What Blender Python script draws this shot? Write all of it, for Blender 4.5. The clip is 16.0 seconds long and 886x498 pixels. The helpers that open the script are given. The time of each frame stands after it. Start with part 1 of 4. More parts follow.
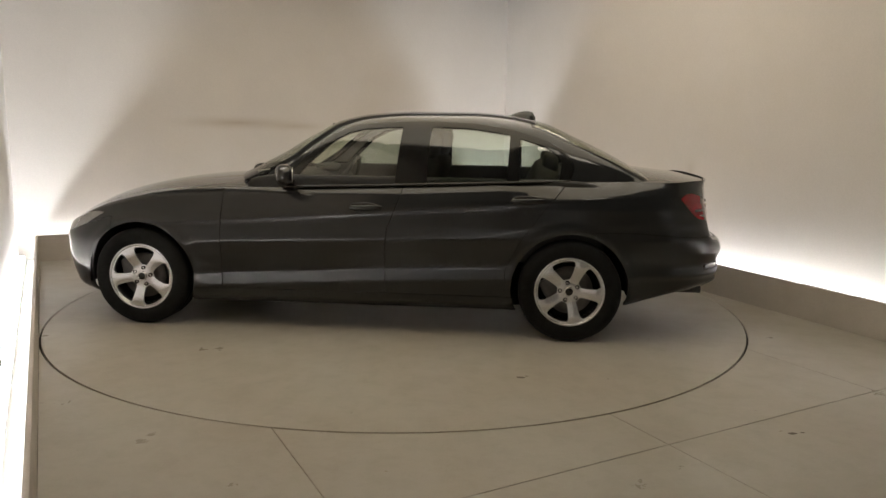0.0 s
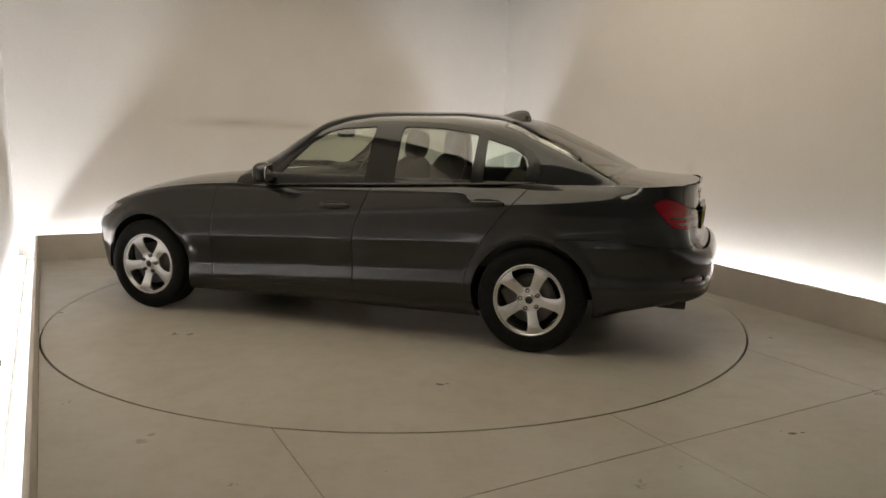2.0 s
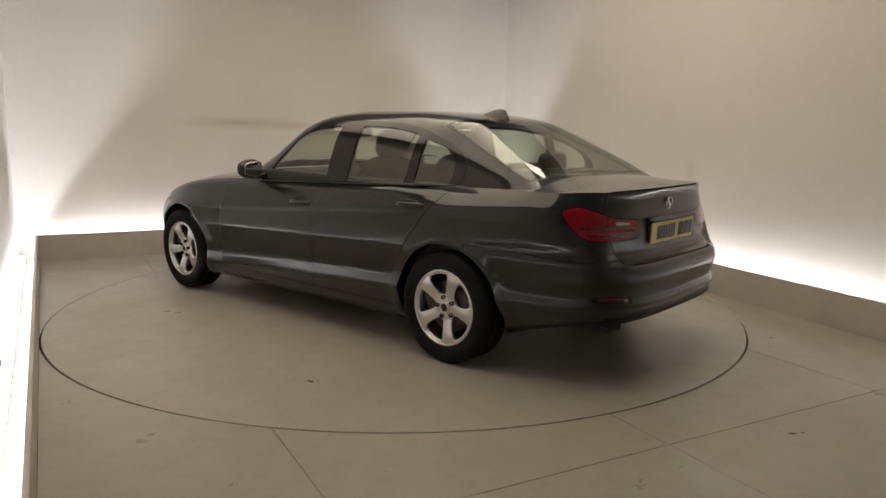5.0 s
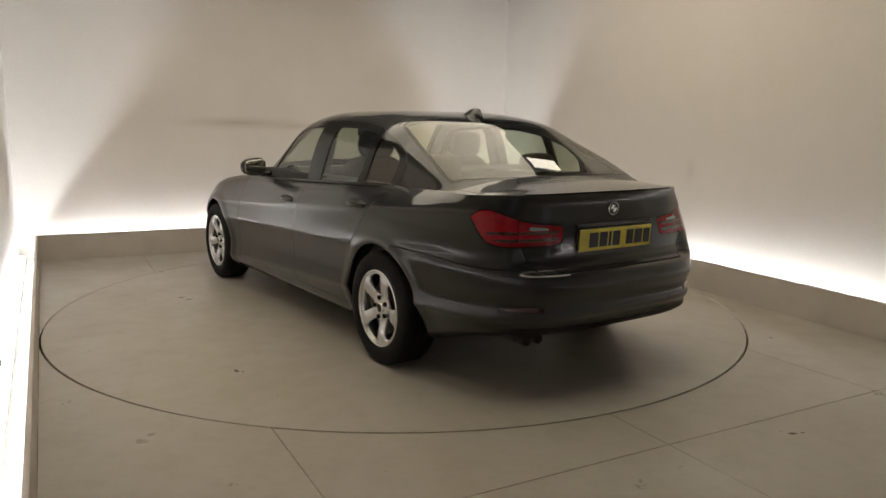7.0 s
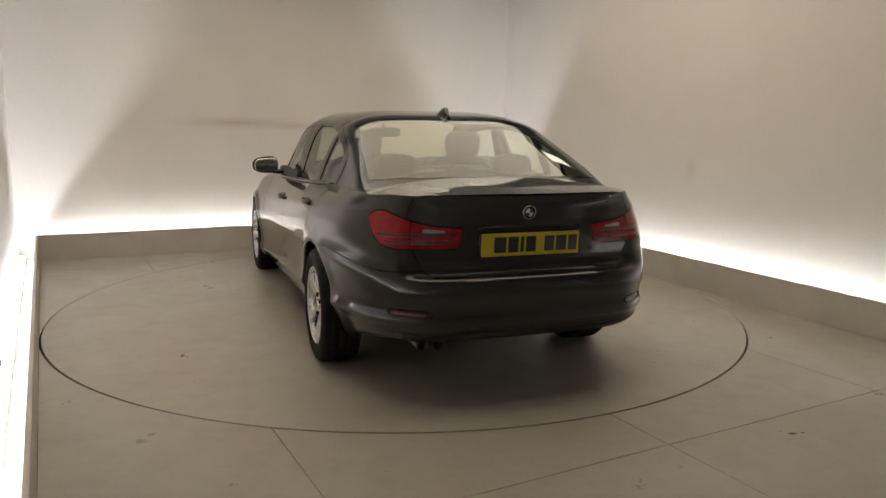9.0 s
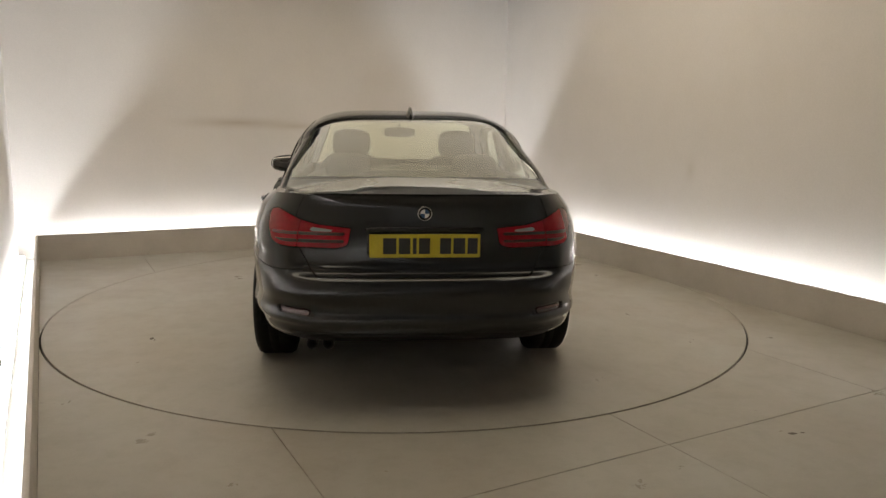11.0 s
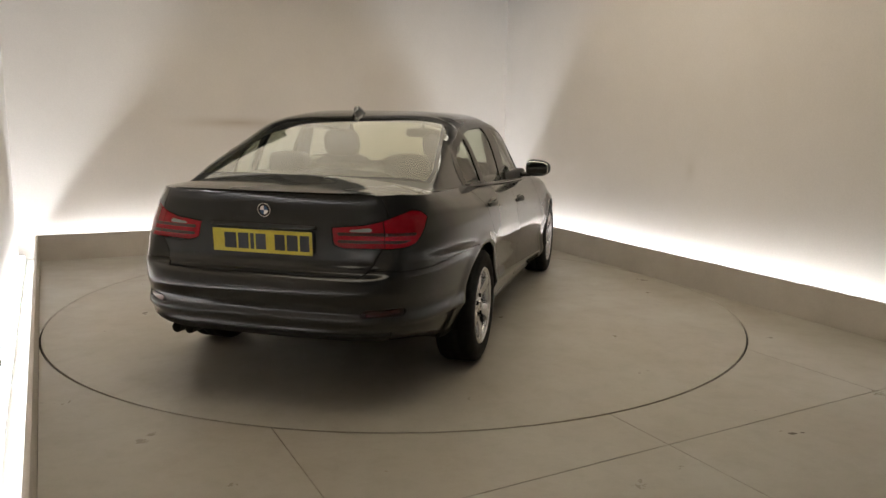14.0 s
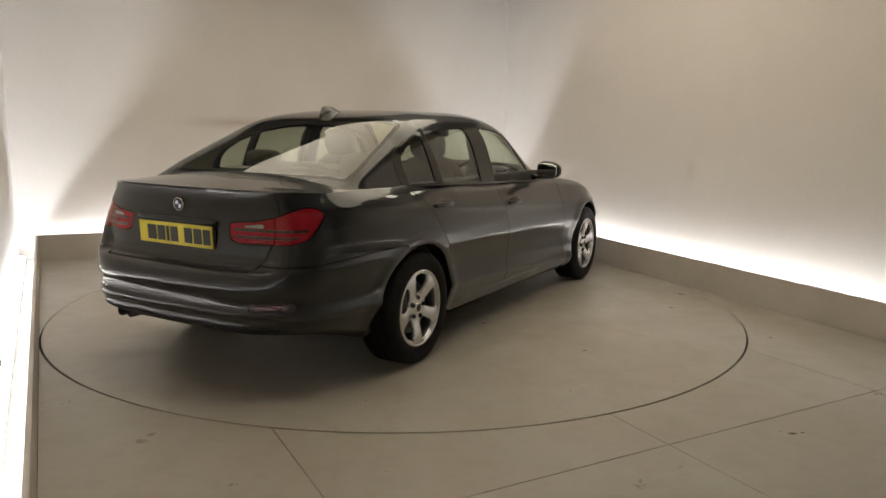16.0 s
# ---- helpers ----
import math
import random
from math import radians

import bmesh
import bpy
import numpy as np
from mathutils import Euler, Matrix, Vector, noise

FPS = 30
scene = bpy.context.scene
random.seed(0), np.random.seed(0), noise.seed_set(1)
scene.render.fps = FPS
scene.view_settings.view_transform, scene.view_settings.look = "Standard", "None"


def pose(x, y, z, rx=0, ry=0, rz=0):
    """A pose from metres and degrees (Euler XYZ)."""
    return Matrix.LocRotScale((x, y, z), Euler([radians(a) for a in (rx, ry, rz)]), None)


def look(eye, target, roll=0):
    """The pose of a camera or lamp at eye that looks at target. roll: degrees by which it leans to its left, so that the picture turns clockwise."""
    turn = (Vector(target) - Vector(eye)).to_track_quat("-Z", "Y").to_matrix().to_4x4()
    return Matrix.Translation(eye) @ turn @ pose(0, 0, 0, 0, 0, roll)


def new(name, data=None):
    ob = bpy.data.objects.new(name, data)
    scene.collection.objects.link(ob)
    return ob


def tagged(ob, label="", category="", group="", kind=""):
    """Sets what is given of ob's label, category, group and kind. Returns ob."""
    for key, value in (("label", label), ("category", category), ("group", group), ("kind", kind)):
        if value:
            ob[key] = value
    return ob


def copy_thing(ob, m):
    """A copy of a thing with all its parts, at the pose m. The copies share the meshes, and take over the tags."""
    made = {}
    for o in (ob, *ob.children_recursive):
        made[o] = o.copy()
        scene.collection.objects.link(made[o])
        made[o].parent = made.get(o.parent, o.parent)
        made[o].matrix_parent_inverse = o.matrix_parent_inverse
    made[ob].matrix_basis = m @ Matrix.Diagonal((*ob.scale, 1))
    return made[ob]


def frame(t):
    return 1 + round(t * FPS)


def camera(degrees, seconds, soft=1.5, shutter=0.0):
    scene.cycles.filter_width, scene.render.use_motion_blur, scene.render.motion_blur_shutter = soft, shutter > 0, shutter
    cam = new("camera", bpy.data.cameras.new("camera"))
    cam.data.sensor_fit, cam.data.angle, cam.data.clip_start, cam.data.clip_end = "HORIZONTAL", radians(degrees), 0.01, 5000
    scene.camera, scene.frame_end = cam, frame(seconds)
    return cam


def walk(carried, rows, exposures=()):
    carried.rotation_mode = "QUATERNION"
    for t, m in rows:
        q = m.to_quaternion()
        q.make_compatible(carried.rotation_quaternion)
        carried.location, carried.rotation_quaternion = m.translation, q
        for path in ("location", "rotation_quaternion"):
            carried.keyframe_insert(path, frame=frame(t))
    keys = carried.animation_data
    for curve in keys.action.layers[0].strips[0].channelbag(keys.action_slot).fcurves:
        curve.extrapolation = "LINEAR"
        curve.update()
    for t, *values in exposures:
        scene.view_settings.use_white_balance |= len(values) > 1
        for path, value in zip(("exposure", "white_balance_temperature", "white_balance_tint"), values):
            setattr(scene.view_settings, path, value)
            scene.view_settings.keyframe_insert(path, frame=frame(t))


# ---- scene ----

# ================= camera =================
EYE = (0.0, -5.532, 1.345)
PITCH, YAW, ROLL = 9.597, -3.134, 0.84
cam = camera(62.0, 16.0, soft=1.5)


def eye_pose():
    yaw, pitch = radians(YAW), radians(PITCH)
    way = Vector((-math.sin(yaw) * math.cos(pitch), math.cos(yaw) * math.cos(pitch), -math.sin(pitch)))
    return look(EYE, Vector(EYE) + way, ROLL)


walk(cam, [(0.0, eye_pose()), (16.0, eye_pose())], exposures=[(0.0, 0.0), (16.0, 0.0)])

# ================= light =================
world = bpy.data.worlds.new("world")
world.use_nodes = True
world.node_tree.nodes["Background"].inputs[0].default_value = (0.02, 0.02, 0.02, 1)
scene.world = world
LED_POWER = 78.0
PANEL_POWER = 1.40
LAMP_POWER = 4.5
scene.view_settings.exposure = 0.0

# the turn of the table: degrees at the start and degrees a second
TURN_START, TURN_RATE = 170.48, -7.0449
DISC_R = 2.457
CAR_OFF = (0.202, 0.009)


# ================= materials =================
def node(nt, kind, **values):
    n = nt.nodes.new(kind)
    for key, value in values.items():
        if isinstance(value, bpy.types.NodeSocket):
            nt.links.new(value, n.inputs[key.replace("_", " ")])
        else:
            n.inputs[key.replace("_", " ")].default_value = value
    return n


def coords(nt):
    return nt.nodes.new("ShaderNodeTexCoord").outputs["Object"]


def noise_out(nt, scale, detail=4.0, rough=0.55, vec=None):
    n = nt.nodes.new("ShaderNodeTexNoise")
    n.inputs["Scale"].default_value, n.inputs["Detail"].default_value, n.inputs["Roughness"].default_value = scale, detail, rough
    nt.links.new(vec or coords(nt), n.inputs["Vector"])
    return n.outputs["Fac"]


def ramp(nt, fac, stops):
    r = nt.nodes.new("ShaderNodeValToRGB")
    els = r.color_ramp.elements
    while len(els) < len(stops):
        els.new(0.5)
    for el, (pos, col) in zip(els, stops):
        el.position, el.color = pos, (*col, 1)
    nt.links.new(fac, r.inputs[0])
    return r.outputs[0]


def mix(nt, fac, a, b, mode="MIX"):
    m = nt.nodes.new("ShaderNodeMix")
    m.data_type, m.blend_type = "RGBA", mode
    for sock, value in ((m.inputs[0], fac), (m.inputs[6], a), (m.inputs[7], b)):
        if isinstance(value, bpy.types.NodeSocket):
            nt.links.new(value, sock)
        else:
            sock.default_value = value if isinstance(value, float) else (*value, 1)
    return m.outputs[2]


def surface(name, color, rough=0.5, metal=0.0, scale=6.0, vary=0.12, bump=0.0, bump_scale=60.0, coat=0.0, spread=0.06, spec=0.5, fine=90.0):
    """A painted, moulded or metal surface with blotches at one scale and grain at another."""
    m = bpy.data.materials.new(name)
    m.use_nodes = True
    nt = m.node_tree
    b = nt.nodes["Principled BSDF"]
    lo, hi = tuple(c * (1 - vary) for c in color), tuple(min(1, c * (1 + vary)) for c in color)
    base = ramp(nt, noise_out(nt, scale, 5), [(0.3, lo), (0.7, hi)])
    grain = ramp(nt, noise_out(nt, fine, 2), [(0.3, (0.94,) * 3), (0.7, (1.0,) * 3)])
    nt.links.new(mix(nt, 1.0, base, grain, "MULTIPLY"), b.inputs["Base Color"])
    r = ramp(nt, noise_out(nt, scale * 2.3, 4), [(0.3, (max(0.02, rough - spread),) * 3), (0.7, (min(1, rough + spread),) * 3)])
    nt.links.new(r, b.inputs["Roughness"])
    b.inputs["Metallic"].default_value = metal
    b.inputs["Specular IOR Level"].default_value = spec
    b.inputs["Coat Weight"].default_value = coat
    b.inputs["Coat Roughness"].default_value = 0.025
    b.inputs["Coat IOR"].default_value = 1.50
    if bump:
        bp = nt.nodes.new("ShaderNodeBump")
        bp.inputs["Strength"].default_value, bp.inputs["Distance"].default_value = bump, 0.004
        nt.links.new(noise_out(nt, bump_scale, 4), bp.inputs["Height"])
        nt.links.new(bp.outputs[0], b.inputs["Normal"])
    return m


def glass(name, tint, rough=0.0):
    """A thin pane: what is behind it, tinted, under a real reflection."""
    m = bpy.data.materials.new(name)
    m.use_nodes = True
    nt = m.node_tree
    nt.nodes.remove(nt.nodes["Principled BSDF"])
    t = nt.nodes.new("ShaderNodeBsdfTransparent")
    t.inputs[0].default_value = (*tint, 1)
    g = nt.nodes.new("ShaderNodeBsdfGlossy")
    g.inputs["Roughness"].default_value = 0.02
    lw = nt.nodes.new("ShaderNodeLayerWeight")
    lw.inputs[0].default_value = 0.5
    pw = nt.nodes.new("ShaderNodeMath")
    pw.operation = "POWER"
    pw.inputs[1].default_value = 4.5
    nt.links.new(lw.outputs["Facing"], pw.inputs[0])
    f = nt.nodes.new("ShaderNodeMath")
    f.operation = "MULTIPLY_ADD"
    f.inputs[1].default_value, f.inputs[2].default_value = 0.86, 0.13
    nt.links.new(pw.outputs[0], f.inputs[0])
    s = nt.nodes.new("ShaderNodeMixShader")
    nt.links.new(f.outputs[0], s.inputs[0])
    nt.links.new(t.outputs[0], s.inputs[1])
    nt.links.new(g.outputs[0], s.inputs[2])
    nt.links.new(s.outputs[0], nt.nodes["Material Output"].inputs[0])
    return m


def glow(name, color, strength):
    m = bpy.data.materials.new(name)
    m.use_nodes = True
    b = m.node_tree.nodes["Principled BSDF"]
    b.inputs["Emission Color"].default_value = (*color, 1)
    b.inputs["Emission Strength"].default_value = strength
    return m


def floor_paint(name, color):
    """Worn satin floor paint: broad stains, faint scuffs and a soft sheen."""
    m = bpy.data.materials.new(name)
    m.use_nodes = True
    nt = m.node_tree
    b = nt.nodes["Principled BSDF"]
    v = coords(nt)
    a = ramp(nt, noise_out(nt, 0.9, 6, 0.6, v), [(0.3, tuple(c * k for c, k in zip(color, (0.92, 0.87, 0.82)))), (0.7, tuple(c * k for c, k in zip(color, (1.04, 1.07, 1.08))))])
    s = ramp(nt, noise_out(nt, 7.0, 6, 0.7, v), [(0.25, (0.88, 0.87, 0.85)), (0.55, (1, 1, 1))])
    g = ramp(nt, noise_out(nt, 160.0, 2, 0.5, v), [(0.3, (0.95,) * 3), (0.7, (1.0,) * 3)])
    nt.links.new(mix(nt, 1.0, mix(nt, 1.0, a, s, "MULTIPLY"), g, "MULTIPLY"), b.inputs["Base Color"])
    r = ramp(nt, noise_out(nt, 2.6, 6, 0.65, v), [(0.3, (0.26,) * 3), (0.7, (0.44,) * 3)])
    nt.links.new(r, b.inputs["Roughness"])
    bp = nt.nodes.new("ShaderNodeBump")
    bp.inputs["Strength"].default_value, bp.inputs["Distance"].default_value = 0.12, 0.004
    nt.links.new(noise_out(nt, 22.0, 5, 0.6, v), bp.inputs["Height"])
    nt.links.new(bp.outputs[0], b.inputs["Normal"])
    return m


WALL = surface("wall_paint", (0.71, 0.665, 0.63), 0.75, scale=1.3, vary=0.035, bump=0.15, bump_scale=40)


def soft_patch(m, centre, size, color):
    """A soft-edged patch of another colour, of its own shape, on a wall."""
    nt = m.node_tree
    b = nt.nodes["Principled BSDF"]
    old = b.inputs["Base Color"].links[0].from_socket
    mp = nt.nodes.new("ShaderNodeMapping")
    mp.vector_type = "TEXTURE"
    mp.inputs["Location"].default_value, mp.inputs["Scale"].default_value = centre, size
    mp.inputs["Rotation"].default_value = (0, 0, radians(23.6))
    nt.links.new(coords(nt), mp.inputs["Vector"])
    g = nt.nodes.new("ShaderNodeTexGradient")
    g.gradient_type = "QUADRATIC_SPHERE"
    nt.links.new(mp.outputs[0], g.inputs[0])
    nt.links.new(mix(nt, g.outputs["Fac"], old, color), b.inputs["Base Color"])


# small faint stain on the east wall
soft_patch(WALL, (2.509, 0.829, 0.98), (0.12, 0.12, 0.18), (0.62, 0.57, 0.52))
WALL_N = surface("back_wall_paint", (0.71, 0.665, 0.63), 0.75, scale=1.3, vary=0.035, bump=0.15, bump_scale=40)
# two long low patches on the back wall, darker and browner than its paint
soft_patch(WALL_N, (-1.75, 2.50, 1.33), (1.0, 0.5, 0.10), (0.50, 0.43, 0.37))
soft_patch(WALL_N, (-1.2, 2.75, 1.30), (0.6, 0.5, 0.07), (0.56, 0.50, 0.44))
CEIL = surface("ceiling_paint", (0.11, 0.10, 0.09), 0.8, scale=1.0, vary=0.05)
DARKWALL = surface("dark_wall_paint", (0.17, 0.16, 0.15), 0.7, scale=1.0, vary=0.1)
SOUTHWALL = surface("grey_wall_paint", (0.40, 0.38, 0.355), 0.7, scale=1.0, vary=0.06)
PLINTH = surface("plinth_paint", (0.50, 0.455, 0.41), 0.5, scale=3.0, vary=0.10, bump=0.1)
TROUGH = surface("trough_paint", (0.78, 0.78, 0.77), 0.6, scale=3.0, vary=0.05)
FLOOR = floor_paint("floor_paint", (0.40, 0.375, 0.33))
DISC = floor_paint("turntable_paint", (0.41, 0.385, 0.34))
SCUFF = surface("scuffed_paint", (0.12, 0.10, 0.085), 0.7)
GAP = surface("gap_dirt", (0.018, 0.015, 0.012), 0.9)
LED = glow("led_light", (0.90, 0.955, 1.0), LED_POWER)
PANEL_GLOW = glow("warm_panel_light", (1.0, 0.85, 0.60), PANEL_POWER)
LAMP_GLOW = glow("bright_lamp_light", (1.0, 0.90, 0.72), LAMP_POWER)
PAINT = surface("grey_car_paint", (0.0120, 0.0130, 0.0140), 0.30, metal=0.0, scale=2.0, vary=0.06, coat=1.0, spread=0.0, spec=0.10, fine=900.0)
BLACK = surface("black_plastic", (0.010, 0.010, 0.010), 0.55, scale=10, vary=0.15, spec=0.25)
GLOSSBLACK = surface("gloss_black_trim", (0.008, 0.008, 0.008), 0.14, scale=10, vary=0.1)
SHELL = surface("dark_undershell", (0.006, 0.006, 0.006), 0.9, spec=0.1)
RUBBER = surface("tyre_rubber", (0.007, 0.007, 0.007), 0.75, scale=14, vary=0.2, bump=0.2, bump_scale=120, spec=0.2)
ALLOY = surface("silver_alloy", (0.64, 0.65, 0.67), 0.25, metal=0.9, scale=8, vary=0.03, spread=0.0)
STEEL = surface("brake_steel", (0.10, 0.095, 0.09), 0.5, metal=0.9, scale=14, vary=0.2)
DARKSTEEL = surface("sooty_steel", (0.05, 0.048, 0.045), 0.5, metal=0.8, scale=14, vary=0.3)
CHROME = surface("chrome", (0.75, 0.74, 0.72), 0.10, metal=1.0, vary=0.03)
REDLENS = surface("red_lamp_lens", (0.22, 0.003, 0.009), 0.12, scale=20, vary=0.10, coat=1.0, spec=0.1)
DEEPRED = surface("dark_red_lens", (0.065, 0.0015, 0.004), 0.12, scale=20, vary=0.10, coat=1.0)
CLEARLENS = surface("clear_lamp_lens", (0.30, 0.30, 0.30), 0.12, metal=0.4, scale=20, vary=0.1, coat=1.0)
PLATE = surface("yellow_plate", (0.56, 0.45, 0.025), 0.4, scale=20, vary=0.05)
INK = surface("plate_black", (0.012, 0.012, 0.012), 0.5)
GLASS = glass("green_tinted_glass", (0.80, 0.83, 0.70))
SIDEGLASS = glass("dark_tinted_side_glass", (0.70, 0.76, 0.70))
CLOTH = surface("dark_seat_cloth", (0.050, 0.045, 0.038), 0.85, scale=30, vary=0.2, bump=0.3, bump_scale=300)
LINER = surface("grey_headlining", (0.42, 0.40, 0.36), 0.9, scale=30, vary=0.06)
DASH = surface("dashboard_plastic", (0.020, 0.020, 0.020), 0.6, scale=30, vary=0.1)
MIRROR = surface("mirror_glass", (0.8, 0.8, 0.8), 0.03, metal=1.0, vary=0.01)
BADGEBLUE = surface("badge_blue", (0.04, 0.09, 0.18), 0.2)
BADGEWHITE = surface("badge_white", (0.75, 0.75, 0.75), 0.2)


# ================= mesh helpers =================
def pchip(xs, ys):
    """A smooth curve through points that never overshoots."""
    xs, ys = np.array(xs, float), np.array(ys, float)
    if xs[0] > xs[-1]:
        xs, ys = xs[::-1], ys[::-1]
    h, dl = np.diff(xs), np.diff(ys) / np.diff(xs)
    m = np.zeros(len(xs))
    m[0], m[-1] = dl[0], dl[-1]
    for i in range(1, len(xs) - 1):
        if dl[i - 1] * dl[i] > 0:
            w1, w2 = 2 * h[i] + h[i - 1], h[i] + 2 * h[i - 1]
            m[i] = (w1 + w2) / (w1 / dl[i - 1] + w2 / dl[i])

    def at(x):
        x = np.clip(np.asarray(x, float), xs[0], xs[-1])
        i = np.clip(np.searchsorted(xs, x) - 1, 0, len(xs) - 2)
        t = (x - xs[i]) / h[i]
        return (ys[i] * (1 + 2 * t) * (1 - t) ** 2 + h[i] * m[i] * t * (1 - t) ** 2
                + ys[i + 1] * t * t * (3 - 2 * t) + h[i] * m[i + 1] * t * t * (t - 1))
    return at


class Sheet:
    """Polygons on vertices with eight values: place, normal, and two surface coordinates."""
    def __init__(self, verts, polys):
        self.v, self.p = np.asarray(verts, float), polys


def grid_sheet(P, A=None, B=None, flip=False):
    """A sheet from an array of places (rows x columns x 3)."""
    n, m, _ = P.shape
    du, dv = np.gradient(P, axis=0), np.gradient(P, axis=1)
    N = np.cross(du, dv)
    L = np.linalg.norm(N, axis=2, keepdims=True)
    N = N / np.maximum(L, 1e-12)
    if flip:
        N = -N
    A = np.zeros((n, m)) if A is None else A
    B = np.zeros((n, m)) if B is None else B
    V = np.concatenate([P, N, A[..., None], B[..., None]], axis=2).reshape(-1, 8)
    polys = []
    for i in range(n - 1):
        for j in range(m - 1):
            q = [i * m + j, (i + 1) * m + j, (i + 1) * m + j + 1, i * m + j + 1]
            polys.append(q[::-1] if flip else q)
    return Sheet(V, polys)


def cut(s, f):
    """The sheet's parts where f is below and above zero."""
    F = f(s.v)
    V, cache = [], {}
    base = len(s.v)

    def between(a, b):
        key = (a, b) if a < b else (b, a)
        if key not in cache:
            t = F[a] / (F[a] - F[b])
            V.append(s.v[a] + (s.v[b] - s.v[a]) * t)
            cache[key] = base + len(V) - 1
        return cache[key]
    lo, hi = [], []
    for poly in s.p:
        side = [F[i] >= 0 for i in poly]
        if not any(side):
            lo.append(poly)
        elif all(side):
            hi.append(poly)
        else:
            a, b = [], []
            for k, i in enumerate(poly):
                j = poly[(k + 1) % len(poly)]
                (b if F[i] >= 0 else a).append(i)
                if (F[i] >= 0) != (F[j] >= 0):
                    e = between(i, j)
                    a.append(e), b.append(e)
            if len(a) > 2:
                lo.append(a)
            if len(b) > 2:
                hi.append(b)
    allv = np.vstack([s.v, np.array(V)]) if V else s.v
    return Sheet(allv, lo), Sheet(allv, hi)


def inside(s, f, gap=0.0025):
    return cut(s, lambda v: f(v) + gap)[0]


def outside(s, f, gap=0.0025):
    return cut(s, lambda v: f(v) - gap)[1]


def both(*fs):
    return lambda v: np.maximum.reduce([f(v) for f in fs])


def any_of(*fs):
    return lambda v: np.minimum.reduce([f(v) for f in fs])


def shape(points, i=0, j=2, grow=0.0):
    """Signed distance to a polygon in the coordinates i and j."""
    pts = np.array(points, float)

    def f(v):
        p = v[:, (i, j)]
        d = np.full(len(p), 1e9)
        ins = np.zeros(len(p), bool)
        for k in range(len(pts)):
            a, b = pts[k], pts[(k + 1) % len(pts)]
            e, w = b - a, p - a
            t = np.clip((w @ e) / (e @ e), 0, 1)
            d = np.minimum(d, np.linalg.norm(w - t[:, None] * e, axis=1))
            c = (p[:, 1] >= a[1]) != (p[:, 1] >= b[1])
            if abs(e[1]) > 1e-12:
                ins ^= c & (p[:, 0] < a[0] + (p[:, 1] - a[1]) * e[0] / e[1])
        return np.where(ins, -d, d) - grow
    return f


def ring_of(x0, z0, r):
    return lambda v: np.hypot(v[:, 0] - x0, v[:, 2] - z0) - r


def mirrored(s):
    v = s.v.copy()
    v[:, 1] *= -1
    v[:, 4] *= -1
    return Sheet(v, [p[::-1] for p in s.p])


def joined(*sheets):
    V, P, n = [], [], 0
    for s in sheets:
        V.append(s.v)
        P += [[i + n for i in p] for p in s.p]
        n += len(s.v)
    return Sheet(np.vstack(V), P)


def lifted(s, d):
    v = s.v.copy()
    v[:, :3] += v[:, 3:6] * d
    return Sheet(v, s.p)


def link_mesh(name, verts, faces, material, parent=None, label="", normals=None, smooth=True):
    me = bpy.data.meshes.new(name)
    me.from_pydata([tuple(v) for v in verts], [], faces)
    me.materials.append(material)
    me.polygons.foreach_set("use_smooth", [smooth] * len(me.polygons))
    me.update()
    if normals is not None:
        me.normals_split_custom_set_from_vertices([tuple(n) for n in normals])
    ob = new(name, me)
    if parent is not None:
        ob.parent = parent
    if label:
        tagged(ob, label)
    return ob


def panel(name, s, material, parent, label="", thick=0.012):
    """One part from a sheet, with turned-in edges all round."""
    used = sorted({i for p in s.p for i in p})
    where = {i: k for k, i in enumerate(used)}
    V, N = [tuple(s.v[i][:3]) for i in used], [tuple(s.v[i][3:6]) for i in used]
    F = [[where[i] for i in p] for p in s.p]
    count = {}
    spot = [tuple(round(c, 5) for c in v) for v in V]
    for p in F:
        for k, i in enumerate(p):
            j = p[(k + 1) % len(p)]
            count.setdefault((min(spot[i], spot[j]), max(spot[i], spot[j])), []).append((i, j))
    if thick:
        for e in count.values():
            if len(e) != 1:
                continue
            i, j = e[0]
            if abs(V[i][1]) < 1e-4 and abs(V[j][1]) < 1e-4:
                continue
            a, b = np.array(V[i]), np.array(V[j])
            na, nb = np.array(N[i]), np.array(N[j])
            w = np.cross(b - a, na)
            L = np.linalg.norm(w)
            if L < 1e-9:
                continue
            w = w / L
            k = len(V)
            V += [tuple(a), tuple(b), tuple(b - nb * thick), tuple(a - na * thick)]
            N += [tuple(w * 0.6 + na * 0.8)] + [tuple(w * 0.6 + nb * 0.8)] + [tuple(w), tuple(w)]
            F.append([k + 1, k, k + 3, k + 2])
    return link_mesh(name, V, F, material, parent, label, N)


def blob(name, centre, size, material, parent, label="", power=4.0, nu=20, nv=12, turn=None, bend=None):
    """A cushion-like rounded solid of the given full sizes."""
    V, F = [], []
    e = 2 / power
    pw = lambda c: math.copysign(abs(c) ** e, c)
    for i in range(nv + 1):
        t = math.pi * (i / nv - 0.5)
        for j in range(nu):
            p = 2 * math.pi * j / nu
            q = Vector((size[0] / 2 * pw(math.cos(t)) * pw(math.cos(p)), size[1] / 2 * pw(math.cos(t)) * pw(math.sin(p)), size[2] / 2 * pw(math.sin(t))))
            if bend:
                q = Vector(bend(*q))
            if turn is not None:
                q = turn @ q
            V.append(q + Vector(centre))
    for i in range(nv):
        for j in range(nu):
            F.append([i * nu + j, i * nu + (j + 1) % nu, (i + 1) * nu + (j + 1) % nu, (i + 1) * nu + j])
    return link_mesh(name, V, F, material, parent, label)


